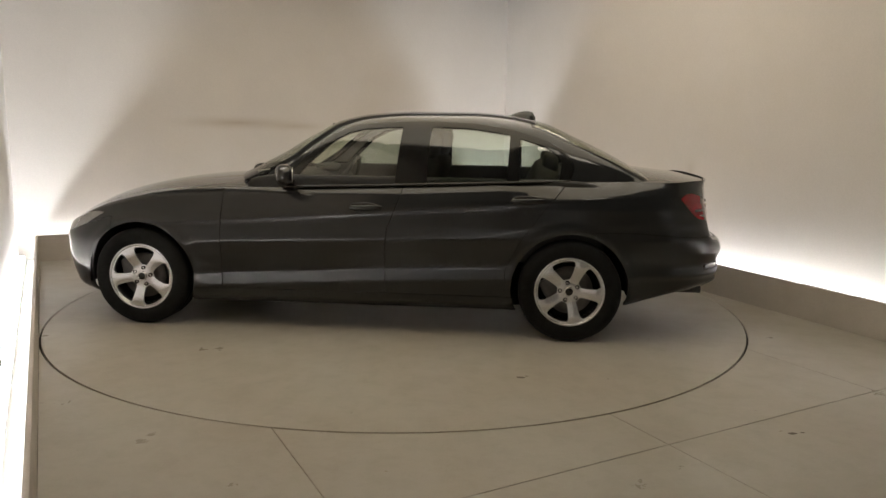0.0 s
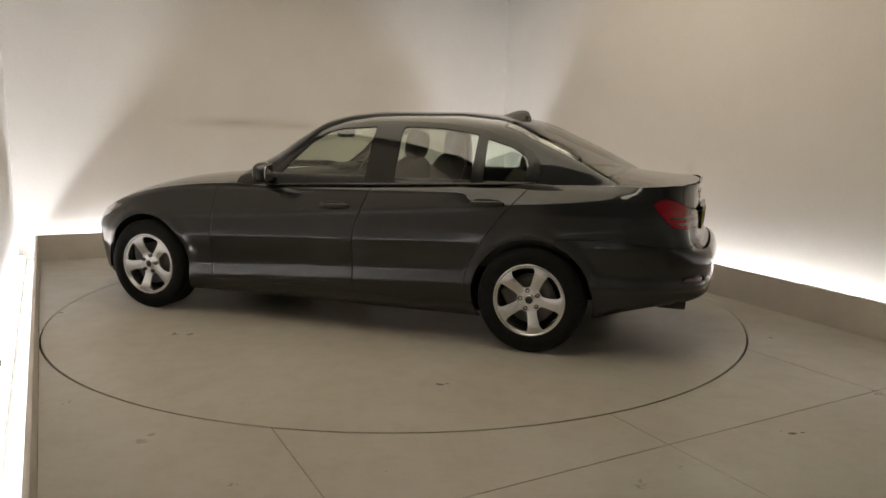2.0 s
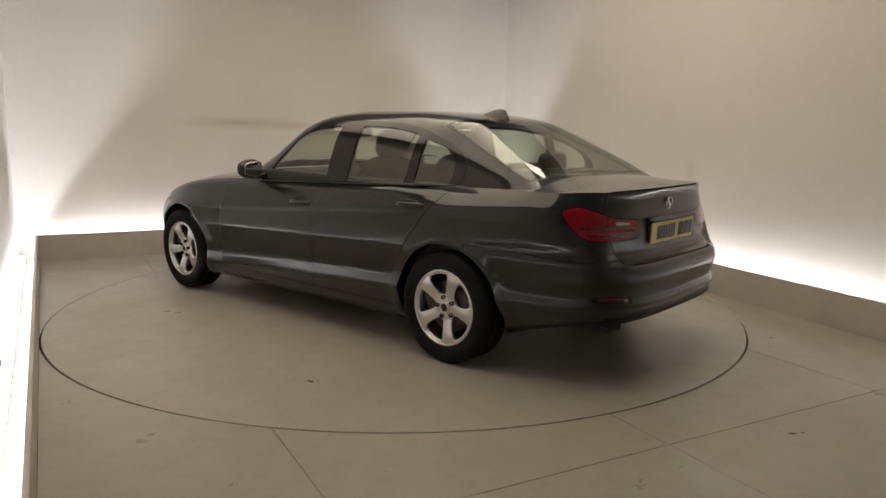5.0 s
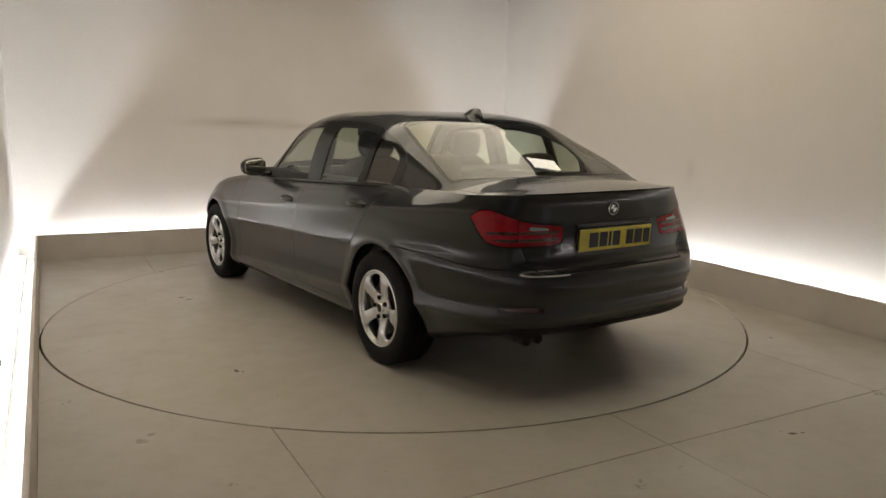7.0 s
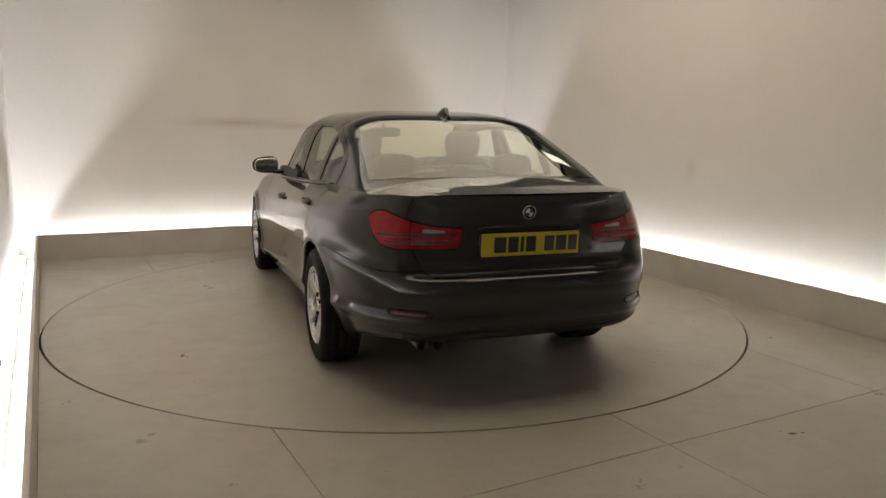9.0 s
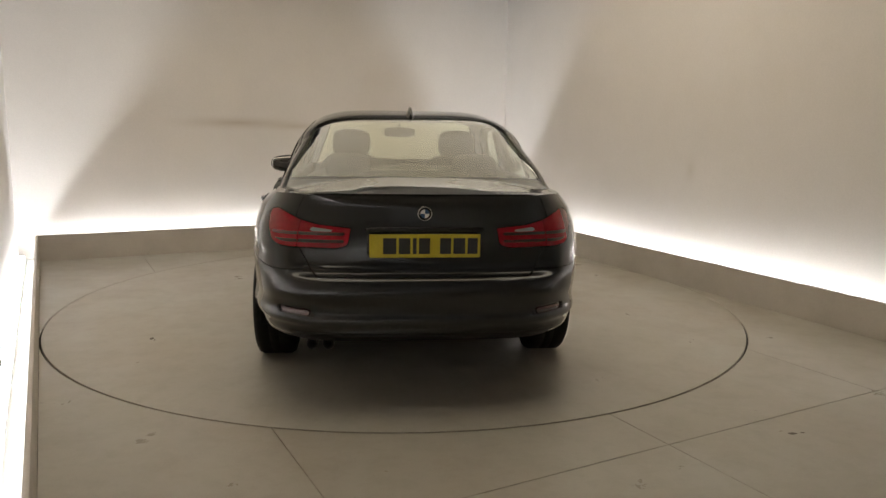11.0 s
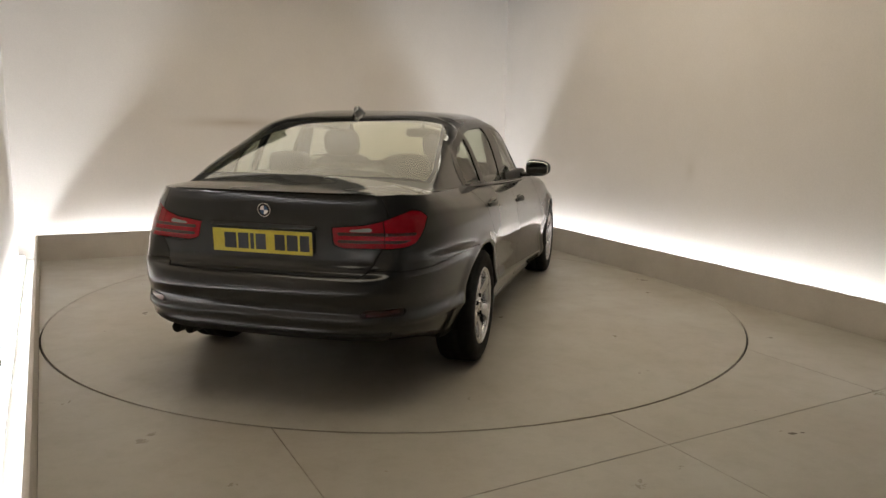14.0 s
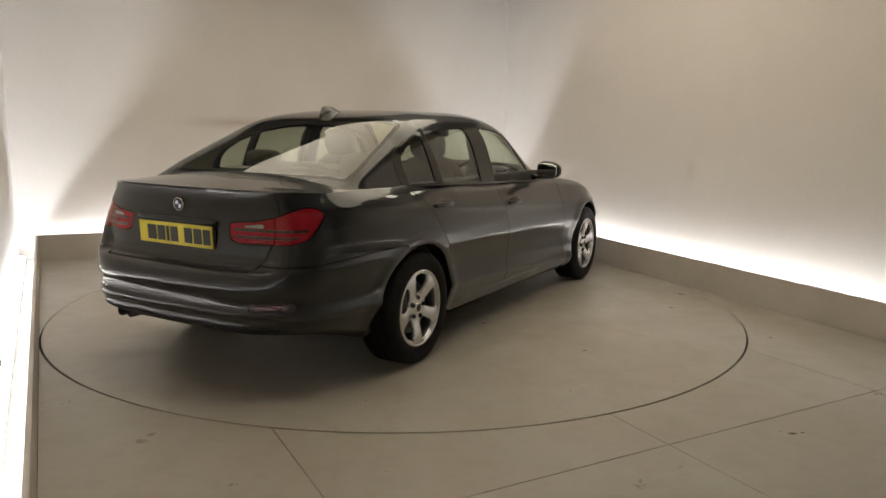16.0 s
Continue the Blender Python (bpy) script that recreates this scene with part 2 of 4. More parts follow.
def lathe(name, profile, material, parent, label="", n=64, origin=(0, 0, 0), closed=False):
    """A turned shape round the y axis from (radius, y) pairs."""
    V, F = [], []
    k = len(profile)
    for j in range(n):
        a = 2 * math.pi * j / n
        for r, y in profile:
            V.append((origin[0] + r * math.cos(a), origin[1] + y, origin[2] + r * math.sin(a)))
    for j in range(n):
        for i in range(k if closed else k - 1):
            a, b = j * k + i, j * k + (i + 1) % k
            c, d = ((j + 1) % n) * k + (i + 1) % k, ((j + 1) % n) * k + i
            F.append([a, b, c, d])
    ob = link_mesh(name, V, F, material, parent, label)
    bm = bmesh.new()
    bm.from_mesh(ob.data)
    bmesh.ops.remove_doubles(bm, verts=bm.verts, dist=1e-6)
    bmesh.ops.recalc_face_normals(bm, faces=bm.faces)
    bm.to_mesh(ob.data)
    bm.free()
    return ob


def box(name, lo, hi, material, parent=None, label="", bevel=0.0, m=None):
    bm = bmesh.new()
    bmesh.ops.create_cube(bm, size=1)
    for v in bm.verts:
        v.co = Vector([lo[k] + (v.co[k] + 0.5) * (hi[k] - lo[k]) for k in range(3)])
    if bevel:
        bmesh.ops.bevel(bm, geom=bm.edges[:], offset=bevel, segments=2, affect="EDGES")
    if m is not None:
        bm.transform(m)
    me = bpy.data.meshes.new(name)
    bm.to_mesh(me)
    bm.free()
    me.materials.append(material)
    ob = new(name, me)
    if parent is not None:
        ob.parent = parent
    if label:
        tagged(ob, label)
    return ob


def tube(name, points, radius, material, parent, label="", n=8):
    V, F = [], []
    pts = [Vector(p) for p in points]
    for i, p in enumerate(pts):
        d = (pts[min(i + 1, len(pts) - 1)] - pts[max(i - 1, 0)]).normalized()
        a = d.orthogonal().normalized() if abs(d.z) > 0.95 else d.cross(Vector((0, 0, 1))).normalized()
        b = d.cross(a)
        for j in range(n):
            t = 2 * math.pi * j / n
            V.append(p + a * radius * math.cos(t) + b * radius * math.sin(t))
    for i in range(len(pts) - 1):
        for j in range(n):
            F.append([i * n + j, i * n + (j + 1) % n, (i + 1) * n + (j + 1) % n, (i + 1) * n + j])
    F += [list(range(n))[::-1], [(len(pts) - 1) * n + j for j in range(n)]]
    return link_mesh(name, V, F, material, parent, label)


# ================= the room =================
def line(px, py, deg):
    return Vector((px, py)), Vector((math.cos(radians(deg)), math.sin(radians(deg))))


def shifted(ln, g):
    return ln[0] + Vector((-ln[1].y, ln[1].x)) * g, ln[1]


def meet(a, b):
    det = a[1].x * -b[1].y + b[1].x * a[1].y
    w = b[0] - a[0]
    return a[0] + a[1] * ((w.x * -b[1].y + b[1].x * w.y) / det)


BACK, RIGHT, LEFT = line(-2.82, 1.84, 23.6), line(2.62, 0.09, -67.5), line(-2.1, -1.32, 115.2)
FRONT = line(0.3, -6.25, 203.6)
# each line runs clockwise round the room, so that a positive shift goes outwards
TROUGH_W, PLINTH_H, PLINTH_T, WALL_H, ROOM_H = 0.18, 0.25, 0.02, 2.88, 4.2
SIDES = {"north": BACK, "east": RIGHT, "south": FRONT, "west": LEFT}
ORDER = ["north", "east", "south", "west"]


def corner(a, b, g):
    return meet(shifted(SIDES[a], g), shifted(SIDES[b], g))


def prism(name, quad, z0, z1, material, parent=None, label="", cat="", kind="", bevel=0.0):
    bm = bmesh.new()
    lo = [bm.verts.new((q.x, q.y, z0)) for q in quad]
    hi = [bm.verts.new((q.x, q.y, z1)) for q in quad]
    bm.faces.new(lo), bm.faces.new(hi)
    for k in range(4):
        bm.faces.new((lo[k], lo[(k + 1) % 4], hi[(k + 1) % 4], hi[k]))
    bmesh.ops.recalc_face_normals(bm, faces=bm.faces)
    if bevel:
        bmesh.ops.bevel(bm, geom=bm.edges[:], offset=bevel, segments=2, affect="EDGES")
    me = bpy.data.meshes.new(name)
    bm.to_mesh(me)
    bm.free()
    me.materials.append(material)
    ob = new(name, me)
    if parent is not None:
        ob.parent = parent
    return tagged(ob, label, cat, "", kind)


def side_quad(k, inner, outer, trim=0.0):
    """The plan of a strip along side k between two distances outside the plinth line."""
    p, n = ORDER[k - 1], ORDER[(k + 1) % 4]
    s = ORDER[k]
    a, b = meet(shifted(SIDES[p], inner), shifted(SIDES[s], inner)), meet(shifted(SIDES[s], inner), shifted(SIDES[n], inner))
    c, d = meet(shifted(SIDES[s], outer), shifted(SIDES[n], outer)), meet(shifted(SIDES[p], outer), shifted(SIDES[s], outer))
    if trim:
        t = (b - a).normalized() * trim
        a, d, b, c = a + t, d + t, b - t, c - t
    return [a, b, c, d]


def build_room():
    for k, s in enumerate(ORDER):
        dark = s == "south"
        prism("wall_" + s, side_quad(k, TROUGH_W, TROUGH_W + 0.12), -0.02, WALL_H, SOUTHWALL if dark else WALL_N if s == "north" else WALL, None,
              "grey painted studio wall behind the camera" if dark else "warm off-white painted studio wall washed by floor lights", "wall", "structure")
        prism("upper_wall_" + s, side_quad(k, TROUGH_W + 0.004, TROUGH_W + 0.12), WALL_H, ROOM_H, DARKWALL, None, "dark upper wall above the white studio panels", "wall", "structure")
        prism("trough_floor_" + s, side_quad(k, PLINTH_T + 0.001, TROUGH_W - 0.001), -0.02, 0.004, TROUGH, None, "white floor of the light trough behind the plinth", "trough", "structure")
        if dark:
            continue
        prism("plinth_" + s, side_quad(k, 0.0, PLINTH_T), -0.02, PLINTH_H, PLINTH, None, "low beige-grey painted plinth board hiding floor lights", "plinth", "structure", bevel=0.003)
    quad = [corner(ORDER[k - 1], ORDER[k], TROUGH_W + 0.12) for k in range(4)]
    prism("ceiling", quad, ROOM_H, ROOM_H + 0.1, CEIL, None, "plain dark studio ceiling", "ceiling", "structure")
    # dark joint along the foot of the west wall, inside the light trough
    prism("trim", side_quad(3, TROUGH_W - 0.006, TROUGH_W - 0.001, 0.5), 0.080, 0.094, GAP, None, "thin dark joint at the foot of the wall", "trim", "structure")
    prism("ground", quad, -0.12, -0.021, GAP, None, "dark sub-floor under the floor boards", "sub-floor", "structure")


def build_lights():
    for k, s in enumerate(ORDER):
        if s == "south":
            continue
        q = side_quad(k, 0.128, 0.156, 0.22)
        a, b = (q[0] + q[3]) / 2, (q[1] + q[2]) / 2
        n = max(3, round((b - a).length / 1.25))
        d, o = (b - a).normalized(), Vector((-(b - a).y, (b - a).x)).normalized() * 0.024
        for i in range(n):
            u, w = a.lerp(b, i / n) + d * 0.012, a.lerp(b, (i + 1) / n) - d * 0.012
            rig = new("strip_light", None)
            tagged(rig, "bright white strip light in the trough behind the plinth", "strip light", "strip lights round the floor")
            prism("light_tray", [u - o, w - o, w + o, u + o], 0.004, 0.060, TROUGH, rig)
            prism("diffuser", [u - o * 0.85, w - o * 0.85, w + o * 0.85, u + o * 0.85], 0.061, 0.074, LED, rig)

    # light box hung over the turntable, and two small bright lamps beside it
    A, B = BACK[1], Vector((-BACK[1].y, BACK[1].x))
    hung_light("large warm white light box hung over the turntable", A * -0.17 - B * 0.45, 2.15, 2.05, PANEL_GLOW)
    for a, b in ((0.30, -2.80), (2.25, 0.0)):
        hung_light("small bright studio lamp hung from the ceiling", A * a + B * b, 0.20, 0.15, LAMP_GLOW)


HANG_Z = 3.24


def hung_light(label, c, half_a, half_b, glowing):
    A, B = BACK[1], Vector((-BACK[1].y, BACK[1].x))
    rig = new("ceiling_light", None)
    tagged(rig, label, "ceiling light", "lights hung over the turntable")
    for name, k, z0, z1, mat in (("light_frame", 0.03, 0.012, 0.09, DARKWALL), ("diffuser", 0.0, 0.0, 0.010, glowing)):
        e, f = A * (half_a + k), B * (half_b + k)
        prism(name, [c - e - f, c + e - f, c + e + f, c - e + f], HANG_Z + z0, HANG_Z + z1, mat, rig)
    for i in (-0.8, 0.8):
        for j in (-0.8, 0.8):
            q = c + A * half_a * i + B * half_b * j
            tube("hanging_rod", [(q.x, q.y, HANG_Z + 0.09), (q.x, q.y, ROOM_H)], 0.008, DARKSTEEL, rig)


TILT = 25.3


def board_axes():
    a = radians(TILT)
    return Vector((math.cos(a), math.sin(a))), Vector((-math.sin(a), math.cos(a)))


def build_floor():
    """Painted boards laid in a grid along the room, cut round the turntable."""
    floor = new("floor", None)
    tagged(floor, "worn grey-beige painted board floor with fine dark joints", "floor", "", "structure")
    A, B = board_axes()
    quad = [corner(ORDER[k - 1], ORDER[k], -0.002) for k in range(4)]
    centre = sum(quad, Vector((0, 0))) / 4
    step_a, step_b, g = 1.472, 5.60, 0.0030
    for i in range(-6, 7):
        for j in range(-2, 2):
            a0, b0 = -0.075 + i * step_a, -2.84 + j * step_b
            na, nb = 13, 45
            P = np.zeros((na, nb, 3))
            for u in range(na):
                for w in range(nb):
                    q = A * (a0 + g + (step_a - 2 * g) * u / (na - 1)) + B * (b0 + g + (step_b - 2 * g) * w / (nb - 1))
                    P[u, w] = (q.x, q.y, 0.0)
            s = grid_sheet(P)
            for k in range(4):
                e = (quad[(k + 1) % 4] - quad[k]).normalized()
                nrm = Vector((-e.y, e.x))
                if (centre - quad[k]).dot(nrm) > 0:
                    nrm = -nrm
                s = cut(s, lambda v, q=quad[k], n=nrm: (v[:, 0] - q.x) * n.x + (v[:, 1] - q.y) * n.y)[0]
                if not s.p:
                    break
            if s.p:
                s = cut(s, lambda v: DISC_R + 0.007 - np.hypot(v[:, 0], v[:, 1]))[0]
            if s.p:
                panel("floor_board", s, FLOOR, floor, thick=0.018)
    for x, y, r in ((1.746, -2.498, 0.016), (1.80, -2.49, 0.008)):
        pts = [(x + r * random.uniform(0.7, 1.2) * 1.5 * math.cos(a), y + r * random.uniform(0.5, 1.0) * math.sin(a), 0.0012) for a in np.linspace(0, 2 * math.pi, 10)[:-1]]
        link_mesh("scuff_mark", pts, [list(range(9))], SCUFF, floor, "small dark scuff on the floor", smooth=False)


def build_turntable():
    table = new("turntable", None)
    tagged(table, "round painted motor turntable set flush in the floor", "turntable")
    n, m = 144, 12
    V, F = [(0, 0, 0.0)], []
    rs = [DISC_R * k / m for k in range(1, m)] + [DISC_R - 0.012, DISC_R - 0.007]
    for r in rs:
        V += [(r * math.cos(2 * math.pi * k / n), r * math.sin(2 * math.pi * k / n), 0.0) for k in range(n)]
    V += [((DISC_R - 0.007) * math.cos(2 * math.pi * k / n), (DISC_R - 0.007) * math.sin(2 * math.pi * k / n), -0.018) for k in range(n)]
    rings = len(rs) + 1
    F += [[0, 1 + k, 1 + (k + 1) % n] for k in range(n)]
    for i in range(rings - 1):
        for k in range(n):
            a, b = 1 + i * n + k, 1 + i * n + (k + 1) % n
            F.append([a, a + n, b + n, b])
    link_mesh("deck_plate", V, F, DISC, table, smooth=False)
    # a pale chip and small scuffs in the paint
    for x, y, r in ((-0.919, 1.614, 0.015), (-0.949, 1.589, 0.007)):
        pts = [(x + r * random.uniform(0.6, 1.2) * 1.6 * math.cos(a), y + r * random.uniform(0.6, 1.2) * math.sin(a), 0.0012) for a in np.linspace(0, 2 * math.pi, 10)[:-1]]
        link_mesh("scuff_mark", pts, [list(range(9))], SCUFF, table, "small dark chip in the paint", smooth=False)
    return table


# ================= the car =================
WB = 1.405
WHEEL_Z, WHEEL_R, RIM_R = 0.320, 0.322, 0.218
XC = -0.10
ARCH_R = 0.368
w_of = pchip([0.10, 0.18, 0.25, 0.285, 0.315, 0.328, 0.375, 0.42, 0.432, 0.50, 0.57, 0.592, 0.602, 0.612, 0.65, 0.70, 0.735, 0.755, 0.768, 0.778, 0.80, 0.85, 0.913, 1.0, 1.1],
             [0.80, 0.836, 0.860, 0.873, 0.886, 0.8895, 0.8852, 0.8811, 0.8808, 0.8850, 0.8955, 0.8992, 0.9005, 0.9005, 0.8965, 0.8905, 0.8860, 0.8845, 0.8855, 0.8850, 0.8780, 0.8560, 0.8300, 0.793, 0.745])
slope_of = pchip([0.1, 0.34, 0.50, 0.64, 0.72, 1.0, 1.1], [1, 1, 0.6, 0.6, 1.25, 1.25, 1.25])
rear_of = pchip([0.15, 0.25, 0.31, 0.345, 0.37, 0.40, 0.43, 0.445, 0.47, 0.50, 0.545, 0.56, 0.575, 0.60, 0.628, 0.642, 0.652, 0.668, 0.70, 0.80, 0.90, 0.96, 1.0, 1.035], [-2.265, -2.325, -2.37, -2.397, -2.409, -2.405, -2.418, -2.419, -2.409, -2.41, -2.424, -2.428, -2.428, -2.422, -2.408, -2.387, -2.351, -2.347, -2.324, -2.32, -2.301, -2.297, -2.305, -2.325])
corner_of = pchip([0.15, 0.25, 0.31, 0.345, 0.37, 0.40, 0.43, 0.445, 0.47, 0.50, 0.545, 0.565, 0.60, 0.64, 0.68, 0.74, 0.80, 0.90, 0.96, 1.0, 1.035], [-2.265, -2.315, -2.355, -2.383, -2.393, -2.387, -2.403, -2.404, -2.396, -2.399, -2.414, -2.417, -2.414, -2.405, -2.389, -2.366, -2.343, -2.315, -2.307, -2.311, -2.325])
front_of = pchip([0.15, 0.25, 0.35, 0.45, 0.55, 0.62, 0.68, 0.75, 0.85, 1.0], [2.05, 2.11, 2.15, 2.17, 2.165, 2.14, 2.10, 2.04, 1.95, 1.85])
rim_z = pchip([2.2, 2.1, 2.0, 1.8, 1.4, 1.0, 0.8, 0.4, 0.0, -0.7, -1.4, -1.9, -2.2, -2.4], [0.610, 0.635, 0.69, 0.795, 0.882, 0.917, 0.923, 0.925, 0.938, 0.967, 0.992, 1.004, 1.004, 1.004])
low_z = pchip([2.3, 1.8, 0.9, -1.0, -1.75, -2.2, -2.45], [0.19, 0.18, 0.165, 0.165, 0.195, 0.310, 0.335])
hood_z = pchip([2.12, 2.05, 1.87, 1.6, 1.3, 0.95, 0.7], [0.640, 0.695, 0.810, 0.895, 0.945, 0.970, 0.985])
deck_z = pchip([-1.6, -1.75, -1.95, -2.15, -2.26, -2.33], [1.090, 1.078, 1.054, 1.030, 1.015, 1.006])


def ring_point(phi, z):
    """The body's outline round the car at the height z; phi runs from the nose to the tail."""
    c, s = np.cos(phi), np.sin(phi)
    f, r = front_of(z), rear_of(z)
    k = np.where(c < 0, 5.5, 6.0)
    h = np.clip((np.maximum(s, 0) ** (2 / k) - 0.60) / 0.16, 0, 1)
    r = r + (corner_of(z) - r) * h * h * (3 - 2 * h)
    ux = np.abs(c) ** (2 / k)
    x = np.where(c >= 0, XC + (f - XC) * ux, XC - (XC - r) * ux)
    t = np.maximum(s, 0) ** (2 / k)
    # slope of the crease along the side
    zz = z + 0.062 * np.clip(x, -1.9, 1.3) * slope_of(z)
    y = w_of(zz) * t
    # the shoulder draws in towards the boot
    y = y * (1 - (0.075 * np.clip((-x - 0.95) / 0.45, 0, 1) - 0.02 * np.clip((-x - 1.75) / 0.3, 0, 1)) * np.clip((z - 0.83) / 0.17, 0, 1.2) ** 1.4)
    x = x + np.where(c < 0, 0.045, -0.10) * t ** 2 * np.abs(c) ** 1.2
    y = y + 0.050 * np.exp(-((x - 1.50) / 0.48) ** 2) * np.clip((1.02 - z) / 0.16, 0, 1) * (t > 0.5)
    return x, y


def ring_spacing(n):
    ph = np.linspace(0, math.pi, 6001)
    x, y = ring_point(ph, np.full_like(ph, 0.62))
    s = np.concatenate([[0], np.cumsum(np.hypot(np.diff(x), np.diff(y)))])
    u = np.linspace(0, 1, n)
    return np.interp(u * s[-1], s, ph)


def ring_sheet(n=200, m=84):
    phi = ring_spacing(n)
    xr, yr = ring_point(phi, np.full_like(phi, 0.62))
    top = rim_z(xr) + 0.009 * np.clip((-xr - 2.05) / 0.2, 0, 1) ** 2
    low = low_z(xr)
    v = np.linspace(0, 1, m)
    P = np.zeros((n, m, 3))
    A = np.zeros((n, m))
    for j in range(m):
        z = low + (top - low) * v[j]
        x, y = ring_point(phi, z)
        # round over at the rim and under the sill
        k = np.clip((v[j] - 0.94) / 0.06, 0, 1) ** 2 * 0.018 * np.clip((xr + 2.1) / 0.2, 0, 1)
        k2 = np.clip((0.08 - v[j]) / 0.08, 0, 1) ** 2 * 0.03
        scale = 1 - (k + k2) / 0.9
        y = y * scale
        x = XC + (x - XC) * (1 - (k + k2) / 2.3)
        # wheel arch lips stand out a little
        for wx in (WB, -WB):
            r = np.hypot(x - wx, z - WHEEL_Z)
            y = y + 0.012 * np.exp(-((r - ARCH_R - 0.02) / 0.035) ** 2) * (np.abs(phi - math.pi / 2) < 1.5)
        P[:, j] = np.stack([x, y, z], 1)
    # distance along the body from the tail's middle, at tail lamp height
    jj = int(0.8 * m)
    arc = np.concatenate([[0], np.cumsum(np.linalg.norm(np.diff(P[:, jj, :2], axis=0), axis=1))])
    A[:] = (arc[-1] - arc)[:, None]
    Bf = np.repeat(arc[:, None], m, 1)
    P[0, :, 1] = 0
    P[-1, :, 1] = 0
    return grid_sheet(P, A, Bf), P[:, -1].copy()


def cap_sheet(rim, lo, hi, spine_lo, spine_hi, height, power, m=18):
    """A crowned lid between the body's rim and its middle line, for lo <= x <= hi."""
    idx = [i for i in range(len(rim)) if lo <= rim[i][0] <= hi]
    R = rim[idx]
    n = len(idx)
    P = np.zeros((n, m, 3))
    x0, x1 = R[:, 0].min(), R[:, 0].max()
    xs = spine_lo + (R[:, 0] - x0) * (spine_hi - spine_lo) / (x1 - x0)
    for j in range(m):
        q = j / (m - 1)
        x = R[:, 0] + (xs - R[:, 0]) * q
        y = R[:, 1] * (1 - q)
        g = 1 - (1 - q) ** power
        P[:, j] = np.stack([x, y, R[:, 2] + (height(x) - R[:, 2]) * g], 1)
    s = grid_sheet(P)
    if s.v[:, 5].sum() < 0:
        s = grid_sheet(P, flip=True)
    bad = s.v[:, 5] < 0.2
    s.v[bad, 3:6] = (0, 0, 1)
    return s


# ---- greenhouse
roof_z = pchip([0.93, 0.668, 0.405, 0.160, -0.06, -0.33, -0.74, -0.97, -1.19, -1.437, -1.68, -1.86, -1.95], [0.985, 1.115, 1.262, 1.372, 1.413, 1.430, 1.429, 1.412, 1.373, 1.272, 1.158, 1.060, 1.005])
belt_y = pchip([1.0, 0.6, 0.3, 0.0, -0.7, -1.0, -1.2, -1.3, -1.4, -1.6, -1.75, -1.9], [0.72, 0.80, 0.793, 0.797, 0.805, 0.801, 0.780, 0.767, 0.759, 0.747, 0.736, 0.722])


def roof_sheet(n=120, m=56):
    xs = np.linspace(0.93, -1.95, n)
    P = np.zeros((n, m, 3))
    A, Bf = np.zeros((n, m)), np.zeros((n, m))
    for i, x in enumerate(xs):
        zb = float(rim_z(x)) - 0.004
        H = float(roof_z(x)) - zb
        yb = float(belt_y(x))
        back = float(np.clip((-x - 0.2) / 0.6, 0, 1))
        tail = float(np.clip((-x - 1.0) / 0.4, 0, 1))
        e, lean = 5.2 + 1.6 * tail, 0.135 + 0.085 * back - 0.04 * tail - 0.10 * float(np.clip((-x - 1.35) / 0.4, 0, 1))
        # points of the section, evenly spaced along it
        t = np.linspace(0, math.pi / 2, 900)
        cy, sz = np.cos(t) ** (2 / e), np.sin(t) ** (2 / e)
        y = yb * cy * (1 - lean * sz)
        z = zb + H * sz
        s = np.concatenate([[0], np.cumsum(np.hypot(np.diff(y), np.diff(z)))])
        u = np.linspace(0, 1, m) * s[-1]
        y, z = np.interp(u, s, y), np.interp(u, s, z)
        kb = 0.24 * np.clip((x + 0.1) / 0.7, 0, 1) - 0.06 * np.clip((-x - 0.95) / 0.5, 0, 1)
        P[i] = np.stack([x - kb * (y / 0.8) ** 2, y, z], 1)
        A[i] = x
        Bf[i] = u / s[-1]
    P[:, -1, 1] = 0
    s = grid_sheet(P, A, Bf)
    if (s.v[:, 5]).sum() < 0:
        s = grid_sheet(P, A, Bf, flip=True)
    return s


DLO = [(0.47, 0.90), (0.44, 0.985), (0.345, 1.10), (0.185, 1.252), (0.06, 1.312), (-0.06, 1.340), (-0.33, 1.356), (-0.55, 1.358), (-0.78, 1.349), (-1.02, 1.314), (-1.24, 1.246), (-1.36, 1.18), (-1.405, 1.125), (-1.415, 1.07), (-1.38, 0.985), (-1.36, 0.90)]
FRONT_PANE = [(0.40, 0.90), (0.395, 0.985), (0.31, 1.09), (0.16, 1.232), (0.05, 1.290), (-0.06, 1.317), (-0.325, 1.335), (-0.295, 1.05), (-0.285, 0.90)]
REAR_PANE = [(-0.475, 0.90), (-0.475, 1.05), (-0.490, 1.336), (-0.76, 1.328), (-1.015, 1.292), (-1.000, 0.90)]
QUARTER_PANE = [(-1.062, 0.985), (-1.055, 1.275), (-1.23, 1.222), (-1.32, 1.165), (-1.345, 1.12), (-1.335, 1.03), (-1.325, 0.985)]
FDOOR_X = 0.852
BSEAM = [(-0.360, 1.02), (-0.344, 0.96), (-0.290, 0.80), (-0.245, 0.68), (-0.234, 0.58), (-0.233, 0.10), (3, 0.10), (3, 1.02)]
RSEAM = [(-1.385, 1.02), (-1.369, 0.986), (-1.229, 0.823), (-1.092, 0.637), (-1.00, 0.45), (-0.985, 0.10), (3, 0.10), (3, 1.02)]
